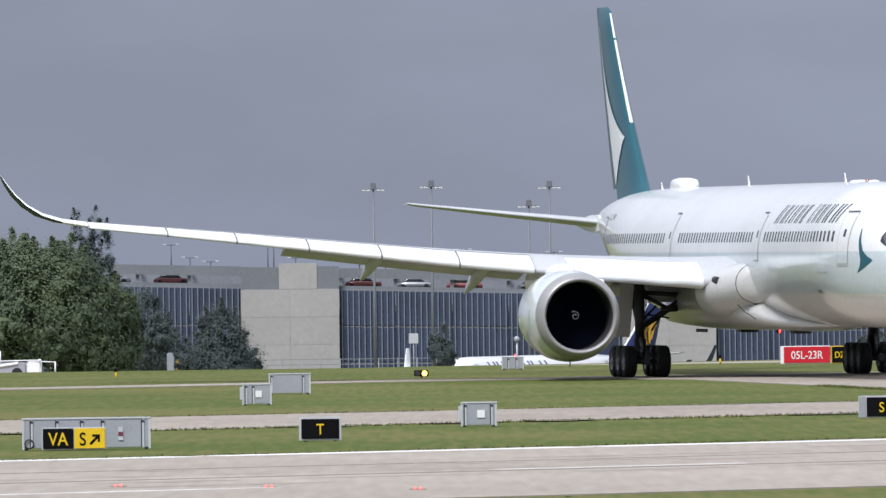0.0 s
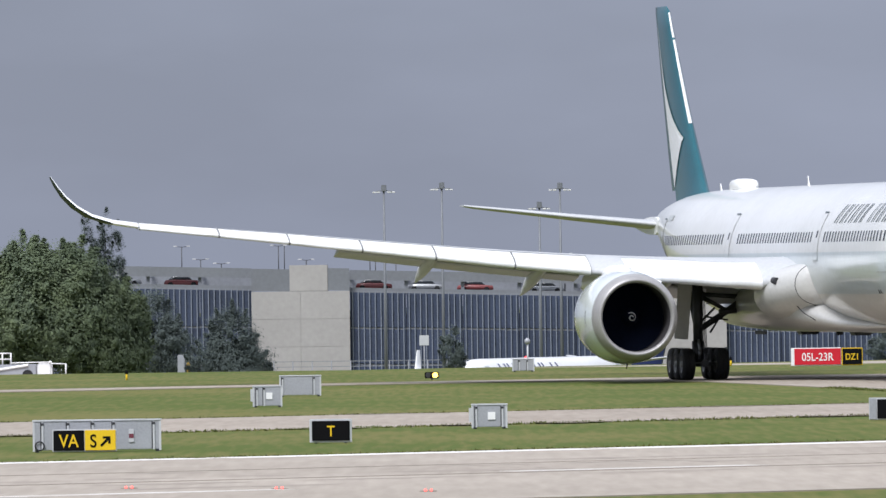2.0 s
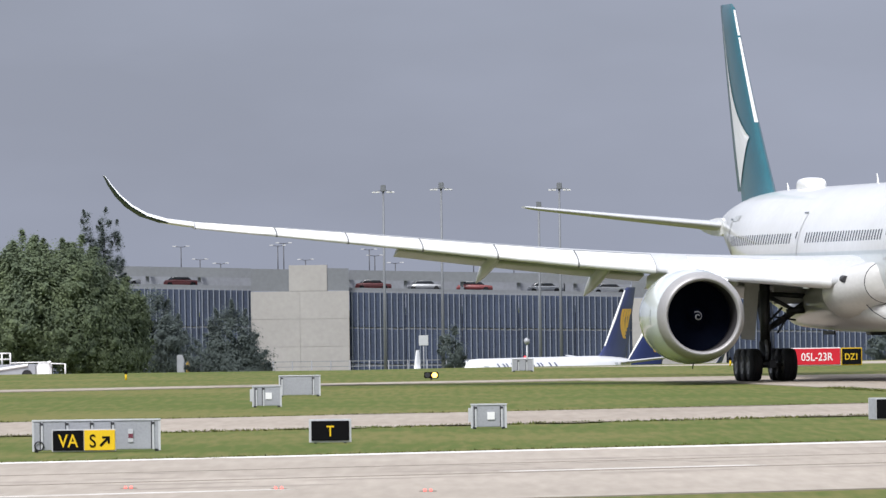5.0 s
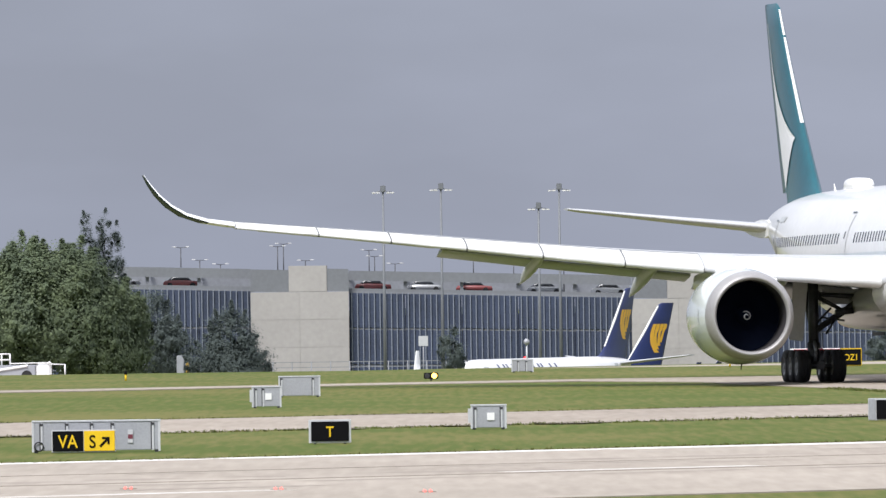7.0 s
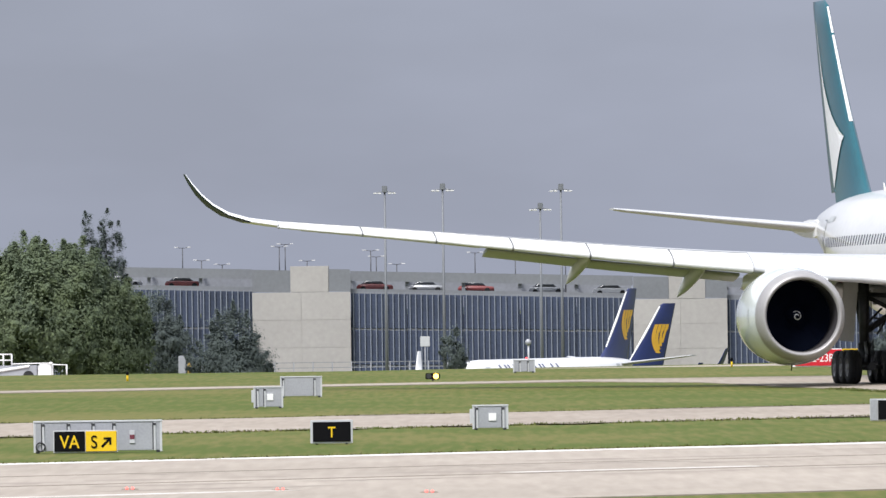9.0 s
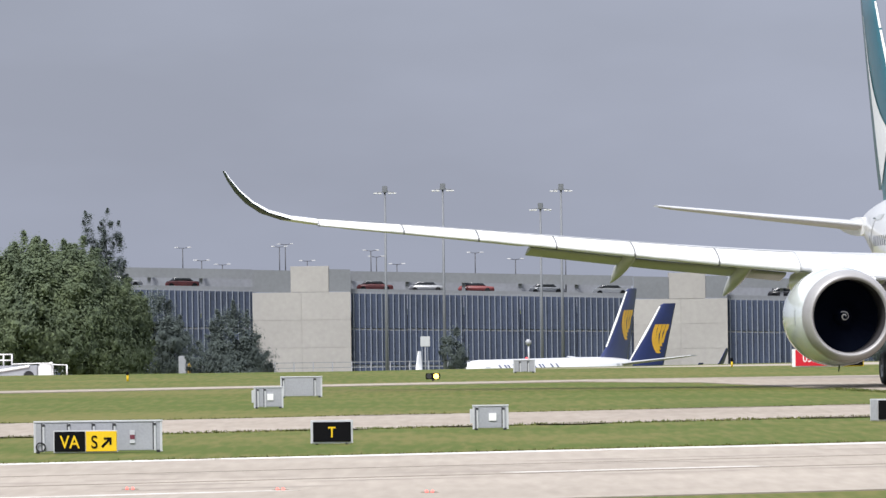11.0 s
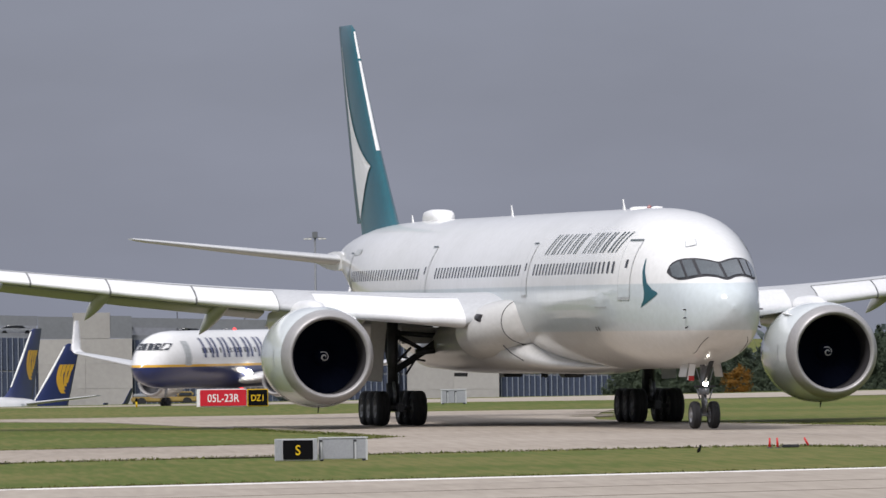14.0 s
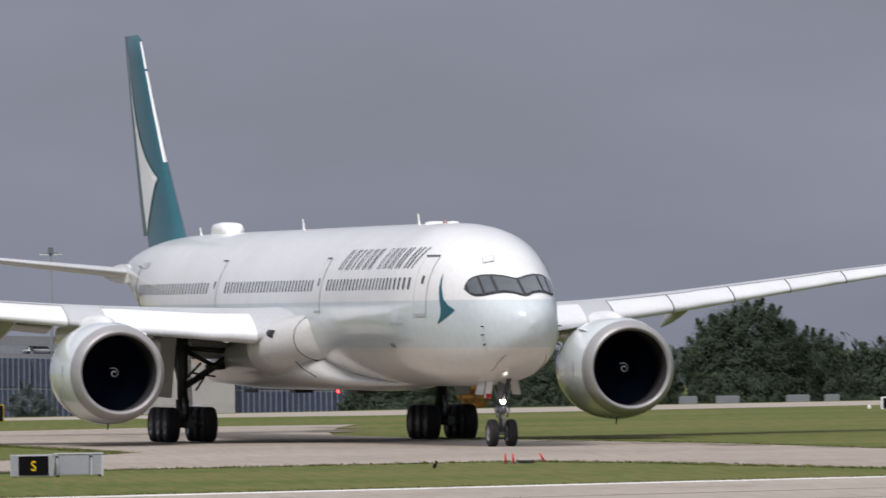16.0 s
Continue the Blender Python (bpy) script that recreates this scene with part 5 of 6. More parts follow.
part("head", lathe([(0, 0.05), (0.08, 0.14), (0.22, 0.15), (0.32, 0.05)], (0, 0, 1.3), 14, axis="z"), M_CAB, cp)

# marker cones, a rubber base and a crow on the grass by the taxiway
for x, y, tilt in ((30.2, 371, 0), (30.45, 370.8, -4), (31.75, 374, -28)):
    t = thing("marker_stick", pose(x, y, 0, 0, tilt, 0), "leaning red marker stick" if tilt < -10 else "upright red marker stick", "marker", "red marker sticks")
    part("stick", tubebm((0, 0, -0.02), (0, 0, 0.34), 0.045, 0.03, 10), M_RED, t)
    part("foot", tubebm((0, 0, -0.02), (0, 0, 0.03), 0.12, 0.1, 12), M_STRUT, t)
t = thing("cable_reel", pose(30.95, 371.8, 0), "low dark rubber base lying on the grass", "debris")
part("base", boxbm(-0.3, 0.3, -0.2, 0.2, -0.01, 0.1, bevel=0.04), M_STRUT, t)
crow = thing("crow", pose(27.2, 361.8, 0.0, 0, -35, 60) @ Matrix.Scale(0.8, 4), "black crow standing in the grass", "bird")
part("body", lathe([(-0.16, 0.01), (-0.1, 0.05), (0, 0.075), (0.1, 0.06), (0.16, 0.035)], (0, 0, 0.14), 12), M_BLACK, crow)
part("head", lathe([(0.12, 0.02), (0.17, 0.045), (0.22, 0.03), (0.29, 0.004)], (0, 0, 0.2), 10), M_BLACK, crow)
part("tail", boxbm(-0.28, -0.12, -0.03, 0.03, 0.11, 0.13), M_BLACK, crow)
for s in (-1, 1):
    part("leg", tubebm((0.02, s * 0.03, 0.0), (0.02, s * 0.03, 0.1), 0.008, n=5), M_BLACK, crow)

# ---- multi-storey car park beyond the field ----
M_BLUE = mat("blue_mesh_cladding", (0.038, 0.052, 0.095), 0.6, vary=0.3, scale=0.25, random=0.12)
M_FIN = mat("cladding_fin_grey", (0.20, 0.225, 0.28), 0.5, vary=0.15, scale=0.5)
M_TOWER = mat("concrete_panel", (0.36, 0.345, 0.335), 0.8, vary=0.1, scale=0.15, random=0.06)
M_DECK = mat("deck_concrete", (0.2, 0.21, 0.23), 0.8, vary=0.15, scale=0.2)
BASE = -9.5
M_FASCIA = mat("roof_fascia_grey", (0.17, 0.18, 0.20), 0.7, vary=0.12, scale=0.2)


def top_at(x):
    return 3.35 - 0.03 * (x + 16)


def sloped(x0, x1, *rest, **k):
    """A box whose top and foot follow the slow fall of the deck along x."""
    bm = boxbm(x0, x1, *rest, **k)
    for v in bm.verts:
        v.co.z -= 0.03 * (v.co.x - (x0 + x1) / 2)
    return bm


park = thing("car_park", pose(0, 1300, 0), "long multi-storey car park with blue cladding and concrete stair towers", "building")
TOWERS = ((-22.2, -10.9, -17.8, -13.4), (21.6, 32.4, 25.7, 29.9), (64.0, 74.6, 68.1, 72.3))
part("core_wall", boxbm(-46, 91, 1.2, 32, BASE - 1, 0.4), M_DECK, park)
bays = []
edges = [-46.0]
for a, b, _, _ in TOWERS:
    edges += [a, b]
edges.append(92.0)
for x0, x1 in zip(edges[0::2], edges[1::2]):
    n = max(1, round((x1 - x0) / 6.5))
    bays += [(x0 + (x1 - x0) * k / n, x0 + (x1 - x0) * (k + 1) / n) for k in range(n)]
fin_mesh = None
for x0, x1 in bays:
    zt = top_at((x0 + x1) / 2)
    for k in range(3):
        z0, z1 = BASE + (zt - BASE) * k / 3, BASE + (zt - BASE) * (k + 1) / 3
        part("cladding_panel", sloped(x0 + 0.03, x1 - 0.03, 0.25, 0.5, z0 + 0.1, z1 - 0.12, bevel=0.03), M_BLUE, park)
        part("floor_edge", sloped(x0, x1, 0.35, 1.2, z1 - 0.12, z1 + 0.1), M_DECK, park)
    n = round((x1 - x0) / 0.66)
    for k in range(n):
        x = x0 + (x1 - x0) * (k + 0.5) / n
        if fin_mesh is None:
            ob = part("cladding_fin", boxbm(-0.055, 0.055, 0, 0.24, BASE + 0.1, top_at(0)), M_FIN, park)
            fin_mesh = ob.data
        else:
            ob = new("cladding_fin", fin_mesh)
            ob.parent = park
        ob.location = (x, 0, top_at(x) - top_at(0))
    part("parapet", sloped(x0, x1, 0.4, 0.8, zt + 0.1, zt + 0.42), M_FASCIA, park)
    part("roof_fascia", sloped(x0, x1, 0.9, 1.3, zt + 1.32, zt + 2.45), M_FASCIA, park)
    part("roof_beam", boxbm(x0 - 0.15, x0 + 0.15, 1.3, 30, zt + 1.9, zt + 2.3), M_DECK, park)
    part("deck_back_wall", sloped(x0, x1, 12, 12.4, zt + 0.05, zt + 1.9), M_DECK, park)
    part("roof_column", boxbm(x0 - 0.2, x0 + 0.2, 1.32, 1.7, zt + 0.05, zt + 1.9), M_DECK, park)
    part("roof_deck", sloped(x0, x1, 1.2, 30, zt - 0.25, zt + 0.05), M_DECK, park)
for a, b, c, d in TOWERS:
    zt = top_at((a + b) / 2) - 0.1
    tw = part("stair_tower", boxbm(a + 0.1, b - 0.1, -0.9, 7, BASE, zt - 0.02), M_TOWER, park, "pale concrete stair tower")
    part("lift_head", boxbm(c, d, -0.9, 6, zt, zt + 3.0), M_TOWER, tw)
    for x0, x1 in ((a, c), (d, b)):
        part("roof_fascia", sloped(x0 + 0.02, x1 - 0.02, -0.95, -0.5, zt + 0.03, zt + 2.6), M_FASCIA, park)
    n = 4
    for i in range(2):
        for k in range(n):
            x0, x1 = a + (b - a) * i / 2, a + (b - a) * (i + 1) / 2
            z0, z1 = BASE + (zt - BASE) * k / n, BASE + (zt - BASE) * (k + 1) / n
            part("concrete_panel", boxbm(x0 + 0.008, x1 - 0.008, -1.05, -0.9, z0 + 0.008, z1 - 0.008, bevel=0.008), M_TOWER, tw)
    part("head_panel", boxbm(c + 0.02, d - 0.02, -1.05, -0.9, zt + 0.02, zt + 2.98, bevel=0.015), M_TOWER, tw)


def car(x, y, z, paint, label, rz=0):
    c = thing("car", pose(x, y, z, 0, 0, rz), label, "car", "cars on the roof deck")
    rs = []
    for px, w, h in ((-2.1, 0.75, 0.55), (-2.0, 0.85, 0.75), (-1.0, 0.88, 0.85), (1.0, 0.88, 0.9), (1.9, 0.85, 0.85), (2.1, 0.78, 0.6)):
        rs.append([Vector((px, -w, 0.25)), Vector((px, w, 0.25)), Vector((px, w * 0.97, h)), Vector((px, -w * 0.97, h))])
    part("body", loft(rs), paint, c)
    rs = []
    for px, w, h in ((-1.1, 0.78, 0.88), (-0.5, 0.68, 1.4), (0.9, 0.68, 1.42), (1.6, 0.76, 0.9)):
        rs.append([Vector((px, -w, 0.8)), Vector((px, w, 0.8)), Vector((px, w * 0.9, h)), Vector((px, -w * 0.9, h))])
    part("cabin", loft(rs), M_PANE, c)
    for px in (-1.3, 1.35):
        for s in (-1, 1):
            part("wheel", tubebm((px, s * 0.7, 0.32), (px, s * 0.9, 0.32), 0.32, n=14), M_TYRE, c)


CAR_PAINTS = [(mat("car_red", (0.22, 0.05, 0.05), 0.3, coat=0.5), "dark red car parked on the roof deck"), (mat("car_silver", (0.4, 0.41, 0.43), 0.3, 0.4, coat=0.5), "silver car parked on the roof deck"),
              (mat("car_white", (0.7, 0.7, 0.7), 0.3, coat=0.5), "white car parked on the roof deck"), (mat("car_black", (0.03, 0.03, 0.035), 0.3, coat=0.5), "black car parked on the roof deck")]
rnd = random.Random(4)
x = -37.0
while x < 60:
    if not any(a - 2.4 < x < b + 2.4 for a, b, _, _ in TOWERS):
        p, lab = CAR_PAINTS[rnd.randrange(4)]
        car(x, 1302.8 + rnd.random(), top_at(x) + 0.12, p, lab, rnd.choice((0, 180)))
    x += rnd.uniform(4.8, 9)

# ---- lamp masts ----
M_MAST = mat("galvanised_mast", (0.17, 0.18, 0.195), 0.55, 0.2, vary=0.15, scale=0.6)
M_LUM = mat("lamp_glass", (0.7, 0.7, 0.68), 0.2, vary=0.1, scale=2)


def high_mast(x, y, top):
    z0 = height(x, y)
    t = thing("lamp_mast", pose(x, y, z0), "tall galvanised floodlight mast with a ring of lamps", "lamp mast", "floodlight masts")
    h = top - z0
    part("pole", tubebm((0, 0, -0.2), (0, 0, h), 0.2, 0.1, 12), M_MAST, t)
    part("head_frame", boxbm(-0.28, 0.28, -0.28, 0.28, h - 0.35, h + 0.35, bevel=0.05), M_MAST, t)
    for s in (-1, 1):
        part("arm", tubebm((0, 0, h - 0.2), (s * 1.0, 0, h - 0.36), 0.05, n=6), M_MAST, t)
        for d in (0.55, 1.0):
            part("lamp", boxbm(s * d - 0.2, s * d + 0.2, -0.18, 0.18, h - 0.5, h - 0.36, bevel=0.03), M_LUM, t)


for x, y, z in ((-6.3, 1200, 14.2), (-0.15, 1200, 14.4), (10.45, 1230, 12.4), (12.4, 1200, 14.2), (49.5, 1200, 12.9)):
    high_mast(x, y, z)


def deck_lamp(x, y, top, arm=0.75):
    z0 = top_at(x) + 0.04
    t = thing("deck_lamp", pose(x, y, z0), "twin-arm lamp post on the roof deck", "street lamp", "roof deck lamps")
    h = top - z0
    part("pole", tubebm((0, 0, -0.02), (0, 0, h), 0.07, 0.05, 8), M_STRUT, t)
    for s in (-1, 1):
        part("arm", tubebm((0, 0, h - 0.06), (s * arm, 0, h + 0.04), 0.035, n=6), M_STRUT, t)
        part("lamp", boxbm(s * arm - 0.22, s * arm + 0.22, -0.12, 0.12, h, h + 0.1, bevel=0.03), M_LUM, t)


for x, y, z in ((-30.4, 1310, 8.6), (-28.3, 1314, 7.1), (-25.9, 1314, 6.6), (-19.3, 1318, 8.6), (-18.7, 1324, 8.9), (-16.0, 1312, 6.9), (-8.6, 1312, 8.0), (-8.0, 1318, 7.3), (-5.6, 1314, 6.4),
                (3.5, 1312, 7.6), (8.2, 1316, 6.8), (14.0, 1312, 7.2), (38.0, 1312, 6.4), (46.0, 1316, 6.2), (56.0, 1312, 6.0)):
    deck_lamp(x, y, z)

# low fence, sign board, plant and blocks on the far side
M_FENCE = mat("fence_grey", (0.25, 0.26, 0.28), 0.6, 0.3, vary=0.2, scale=0.5)
fence = thing("perimeter_fence", pose(0, 1290, 0), "grey steel perimeter fence before the car park", "fence")
for k in range(26):
    x = -46 + 2.2 * k
    part("post", tubebm((x, 0, BASE - 0.3), (x, 0, -4.7), 0.06, n=6), M_FENCE, fence)
for z in (-4.8, -5.4, -6.0):
    part("rail", boxbm(-46, 9, -0.03, 0.03, z, z + 0.08), M_FENCE, fence)
z0 = height(-1.9, 1000)
t = thing("sign_board", pose(-1.85, 1000, z0), "pale board on a grey pole beyond the rise", "sign")
part("pole", tubebm((0, 0.1, -0.2), (0, 0.1, -0.9 - z0), 0.06, n=8), M_FENCE, t)
part("board", boxbm(-0.42, 0.42, 0, 0.08, -1.35 - z0, -0.45 - z0, bevel=0.02), M_CABLIGHT, t)
z0 = height(-23.2, 1000)
M_DULLYELLOW = mat("faded_yellow_paint", (0.36, 0.24, 0.05), 0.6, vary=0.25, scale=0.8)
t = thing("ground_plant", pose(-23.2, 1000, z0), "grey and yellow ground-power unit by the fence", "machine")
part("case", boxbm(-0.5, 0.15, 0, 1.2, -0.1, -1.9 - z0, bevel=0.06), M_CAB, t)
part("tank", boxbm(0.3, 0.6, 0, 1.0, 0.2, -2.5 - z0, bevel=0.1), M_DULLYELLOW, t)
part("skid", boxbm(-0.9, 0.9, -0.1, 1.3, -0.2, 0.25), M_STRUT, t)

z0 = height(-27.4, 700)
loader = thing("belt_loader", pose(-27.4, 700, z0), "grey and white airport belt loader with a sloping conveyor", "vehicle")
part("chassis", boxbm(-1.9, 2.1, -0.9, 0.9, 0.25, 0.98, bevel=0.05), M_CAB, loader)
part("engine_cover", boxbm(2.13, 3.05, -0.85, 0.85, 0.25, 1.08, bevel=0.1), M_WHITE, loader)
part("mirror", lathe([(-0.12, 0.02), (-0.05, 0.09), (0.05, 0.09), (0.12, 0.02)], (2.95, -0.9, 1.1), 10), M_WHITE, loader)
part("conveyor", loft([[Vector((x, y, z)) for y, z in ((-0.98, z0c), (-0.98, z0c + 0.16), (-0.1, z0c + 0.16), (-0.1, z0c))] for x, z0c in ((-2.2, 0.3), (1.6, 0.86))]), M_WHITE, loader, "white sloping conveyor side")
part("handrail", tubebm((0.5, -0.85, 1.08), (3.05, -0.85, 1.12), 0.04, n=6), M_SIGNWHITE, loader)
part("tow_arm", tubebm((3.0, -0.3, 1.02), (3.9, -0.3, 0.98), 0.04, n=6), M_SIGNWHITE, loader)
part("tow_arm", tubebm((3.9, -0.3, 1.0), (3.9, -0.3, 0.2), 0.05, n=6), M_SIGNWHITE, loader)
for x in (-0.6, 0.0, 0.52):
    part("cab_post", tubebm((x, -0.7, 0.95), (x, -0.7, 1.7), 0.05, n=6), M_SIGNWHITE, loader)
for z in (1.32, 1.68):
    part("cab_rail", tubebm((-0.6, -0.7, z), (0.52, -0.7, z), 0.05, n=6), M_SIGNWHITE, loader)
for px in (-1.2, 1.55):
    for s in (-1, 1):
        part("wheel", tubebm((px, s * 0.75, 0.33), (px, s * 0.95, 0.33), 0.33, n=16), M_TYRE, loader)
z0 = height(25.6, 890)
M_OCHREPAINT = mat("dull_yellow_paint", (0.30, 0.21, 0.06), 0.6, vary=0.2, scale=0.8)
tug = thing("tow_tractor", pose(25.6, 890, z0), "long low yellow tow tractor driving in beyond the runway", "vehicle")
part("body", boxbm(-2.7, 2.7, -0.9, 0.9, 0.38, 0.8, bevel=0.1), M_OCHREPAINT, tug)
part("deck_box", boxbm(-2.5, -1.5, -0.8, 0.8, 0.803, 1.05, bevel=0.06), M_CAB, tug)
part("cab", boxbm(0.9, 2.2, -0.75, 0.75, 0.803, 1.2, bevel=0.1), M_OCHREPAINT, tug)
part("cab_window", boxbm(1.05, 2.05, -0.78, -0.74, 0.88, 1.12), M_PANE, tug)
for px in (-1.9, 1.7):
    for s in (-1, 1):
        part("wheel", tubebm((px, s * 0.7, 0.38), (px, s * 0.95, 0.38), 0.38, n=16), M_TYRE, tug)
for x, w in ((102.7, 1.7), (106.4, 2.2), (113.0, 2.2), (116.2, 1.4)):
    z0 = height(x, 1050)
    t = thing("concrete_block", pose(x, 1050, z0), "pale concrete barrier block before the trees", "barrier", "concrete blocks")
    part("block", boxbm(-w / 2, w / 2, 0, 0.9, -0.2, -2.45 - z0, bevel=0.08), M_DECK, t)
for x, y in ((86.6, 760), (103.7, 790)):
    t = thing("edge_lamp", pose(x, y, height(x, y)), "small white runway edge lamp on a stem", "light", "runway edge lamps")
    part("stem", tubebm((0, 0, -0.05), (0, 0, 0.35), 0.05, n=8), M_SIGNWHITE, t)
    part("head", lathe([(0, 0.1), (0.12, 0.13), (0.25, 0.08), (0.3, 0.02)], (0, 0, 0.33), 12, axis="z"), M_SIGNWHITE, t)


# ---- trees ----
def leaf_mat(name, a, b):
    m = mat(name, a, 0.7, second=b, scale=0.35, fine=5, spec=0.2)
    n, l = m.node_tree.nodes, m.node_tree.links
    geo, hsv, rng = n.new("ShaderNodeNewGeometry"), n.new("ShaderNodeHueSaturation"), n.new("ShaderNodeMapRange")
    rng.inputs["To Min"].default_value, rng.inputs["To Max"].default_value = 0.85, 1.15
    src = n["Principled BSDF"].inputs["Base Color"].links[0].from_socket
    l.new(geo.outputs["Random Per Island"], rng.inputs["Value"])
    l.new(rng.outputs[0], hsv.inputs["Value"])
    l.new(src, hsv.inputs["Color"])
    l.new(hsv.outputs[0], n["Principled BSDF"].inputs["Base Color"])
    thin, mix = n.new("ShaderNodeBsdfTranslucent"), n.new("ShaderNodeMixShader")
    l.new(hsv.outputs[0], thin.inputs["Color"])
    mix.inputs[0].default_value = 0.5
    l.new(n["Principled BSDF"].outputs[0], mix.inputs[1])
    l.new(thin.outputs[0], mix.inputs[2])
    l.new(mix.outputs[0], n["Material Output"].inputs[0])
    return m


# first two leaf colours are paler and bluer, with distance haze mixed in
M_LEAF = leaf_mat("hazed_leaves", (0.215, 0.26, 0.145), (0.145, 0.185, 0.13))
M_LEAFD = leaf_mat("hazed_dark_leaves", (0.15, 0.18, 0.17), (0.11, 0.135, 0.13))
M_WOOD = leaf_mat("wood_leaves", (0.105, 0.135, 0.085), (0.07, 0.092, 0.066))
M_OCHRE = leaf_mat("ochre_leaves", (0.32, 0.17, 0.03), (0.2, 0.1, 0.02))
M_BARK = mat("bark", (0.07, 0.055, 0.042), 0.9, vary=0.3, scale=1.5, bump=0.4)


def leaf_mesh(name, clumps, per, size, seed):
    """Small leaf blades gathered in clumps."""
    r = np.random.RandomState(seed)
    c = np.repeat(np.array([k[:3] for k in clumps]), per, 0)
    s = np.repeat(np.array([k[3] for k in clumps]), per)[:, None]
    d = r.normal(size=c.shape)
    d /= np.linalg.norm(d, axis=1)[:, None]
    p = c + d * s * np.clip(np.abs(r.normal(0.55, 0.35, (len(c), 1))), 0, 1.1)
    mid = c.mean(0)
    out = (c - mid) / (np.linalg.norm(c - mid, axis=1)[:, None] + 1e-6)
    face = r.normal(size=c.shape) * 0.25 + out + d * 0.6 + np.array([0, 0, 0.35])
    u = np.cross(face, r.normal(size=c.shape))
    u /= np.linalg.norm(u, axis=1)[:, None]
    v = np.cross(face, u)
    v /= np.linalg.norm(v, axis=1)[:, None]
    z = size * r.uniform(0.6, 1.3, (len(c), 1))
    quad = np.stack([p - u * z, p + v * z * 0.45, p + u * z, p - v * z * 0.45], 1).reshape(-1, 3)
    me = bpy.data.meshes.new(name)
    n = len(c)
    me.vertices.add(4 * n)
    me.vertices.foreach_set("co", quad.ravel())
    me.loops.add(4 * n)
    me.loops.foreach_set("vertex_index", np.arange(4 * n))
    me.polygons.add(n)
    me.polygons.foreach_set("loop_start", np.arange(0, 4 * n, 4))
    me.update(calc_edges=True)
    return me


def tree(x, y, top, lobes, leaves, label, seed, size=0.3, clump=0.8, density=1.0, name="tree"):
    """lobes: (dx, height of middle, radius across, radius up)."""
    z0 = height(x, y)
    t = thing(name, pose(x, y, z0), label, "tree" if name == "tree" else "shrub")
    r = random.Random(seed)
    h = top - z0
    bm = tubebm((0, 0, -0.3), (0.1, 0, h * 0.55), max(0.08, h * 0.025), h * 0.012, 9)
    clumps = []
    for dx, zc, rx, rz in lobes:
        zc -= z0
        tube(bm, (0, 0, h * 0.3), (dx, 0, zc), h * 0.012, h * 0.004, 6)
        for _ in range(int(density * 26 * rx * rz)):
            a, b, k = r.uniform(0, 6.283), math.acos(r.uniform(-1, 1)), r.uniform(0.45, 1.0) ** 0.4
            w = 1 + 0.22 * noise.noise((a * 1.3 + seed, b * 2, seed))
            px, py, pz = dx + rx * k * w * math.sin(b) * math.cos(a), rx * k * w * math.sin(b) * math.sin(a), zc + rz * k * w * math.cos(b)
            clumps.append((px, py, pz, clump * r.uniform(0.7, 1.7)))
            if k > 0.8 and r.random() < 0.3:
                # sprigs that break the outline
                ux, uy, uz = math.sin(b) * math.cos(a), math.sin(b) * math.sin(a), math.cos(b) + 0.5
                ln = r.uniform(0.3, 0.75) * clump
                for j in (0.6, 1.0, 1.4):
                    clumps.append((px + ux * ln * j, py + uy * ln * j, pz + uz * ln * j, clump * (0.62 - 0.22 * j)))
            if k < 0.85 and r.random() < 0.12:
                tube(bm, (dx * 0.6, 0, zc - rz * 0.4), (px, py, pz), h * 0.005, h * 0.002, 5)
    part("trunk", bm, M_BARK, t)
    me = leaf_mesh("crown", clumps, 100, size * 0.45, seed)
    me.materials.append(leaves)
    ob = new("crown", me)
    ob.parent = t
    return t


tree(-35.0, 1000, 8.8, [(-5.5, 2.7, 3.6, 3.2), (-1.8, 4.9, 3.4, 3.1), (2.0, 4.3, 3.4, 3.0), (-3.5, 0.8, 4.2, 4.5), (3.0, 0.6, 4.0, 4.5), (6.0, 1.2, 2.4, 3.0), (-7.8, 0.5, 3.0, 4.0), (5.5, -2, 3.0, 3)], M_LEAF, "broad leafy green tree in full leaf", 3, 0.38, 0.95)
tree(-30.9, 1040, 11.4, [(-1.9, 6.2, 0.6, 5.1), (-0.9, 4.6, 0.9, 4.6), (-0.2, 6.5, 0.6, 5.1), (0.8, 5.0, 0.7, 4.8), (0.3, 1, 1.9, 4)], M_LEAFD, "tall narrow tree with sparse upright branches", 5, 0.2, 0.36, 1.2)
tree(-26.2, 1020, 4, [(0, 0.6, 1.9, 3.0), (1.5, -2, 2.0, 3)], M_LEAFD, "dark green tree beside a larger one", 6, 0.26, 0.7)
tree(-18.6, 985, 2.3, [(0, -0.6, 2.0, 2.7), (-1.8, -2.6, 1.8, 2.4), (1.9, -2.6, 1.7, 2.4), (0.2, -3.5, 2.8, 2.4)], M_LEAFD, "dark rounded bush-like tree before the car park", 8, 0.24, 0.6, 1.1)
tree(0.7, 1050, -0.2, [(0, -2.4, 1.2, 2.2)], M_LEAFD, "small dark shrub beyond the rise", 9, 0.22, 0.5, name="shrub")
tree(41.0, 1050, -1.0, [(0, -2.6, 1.6, 1.7), (1.5, -3.4, 1.2, 1.4)], M_LEAFD, "grey-green shrub before the car park", 10, 0.24, 0.5, name="shrub")
tree(81.0, 1030, -0.9, [(0, -2.4, 1.2, 1.5)], M_OCHRE, "round ochre-leaved shrub beyond the runway", 11, 0.2, 0.4, name="shrub")
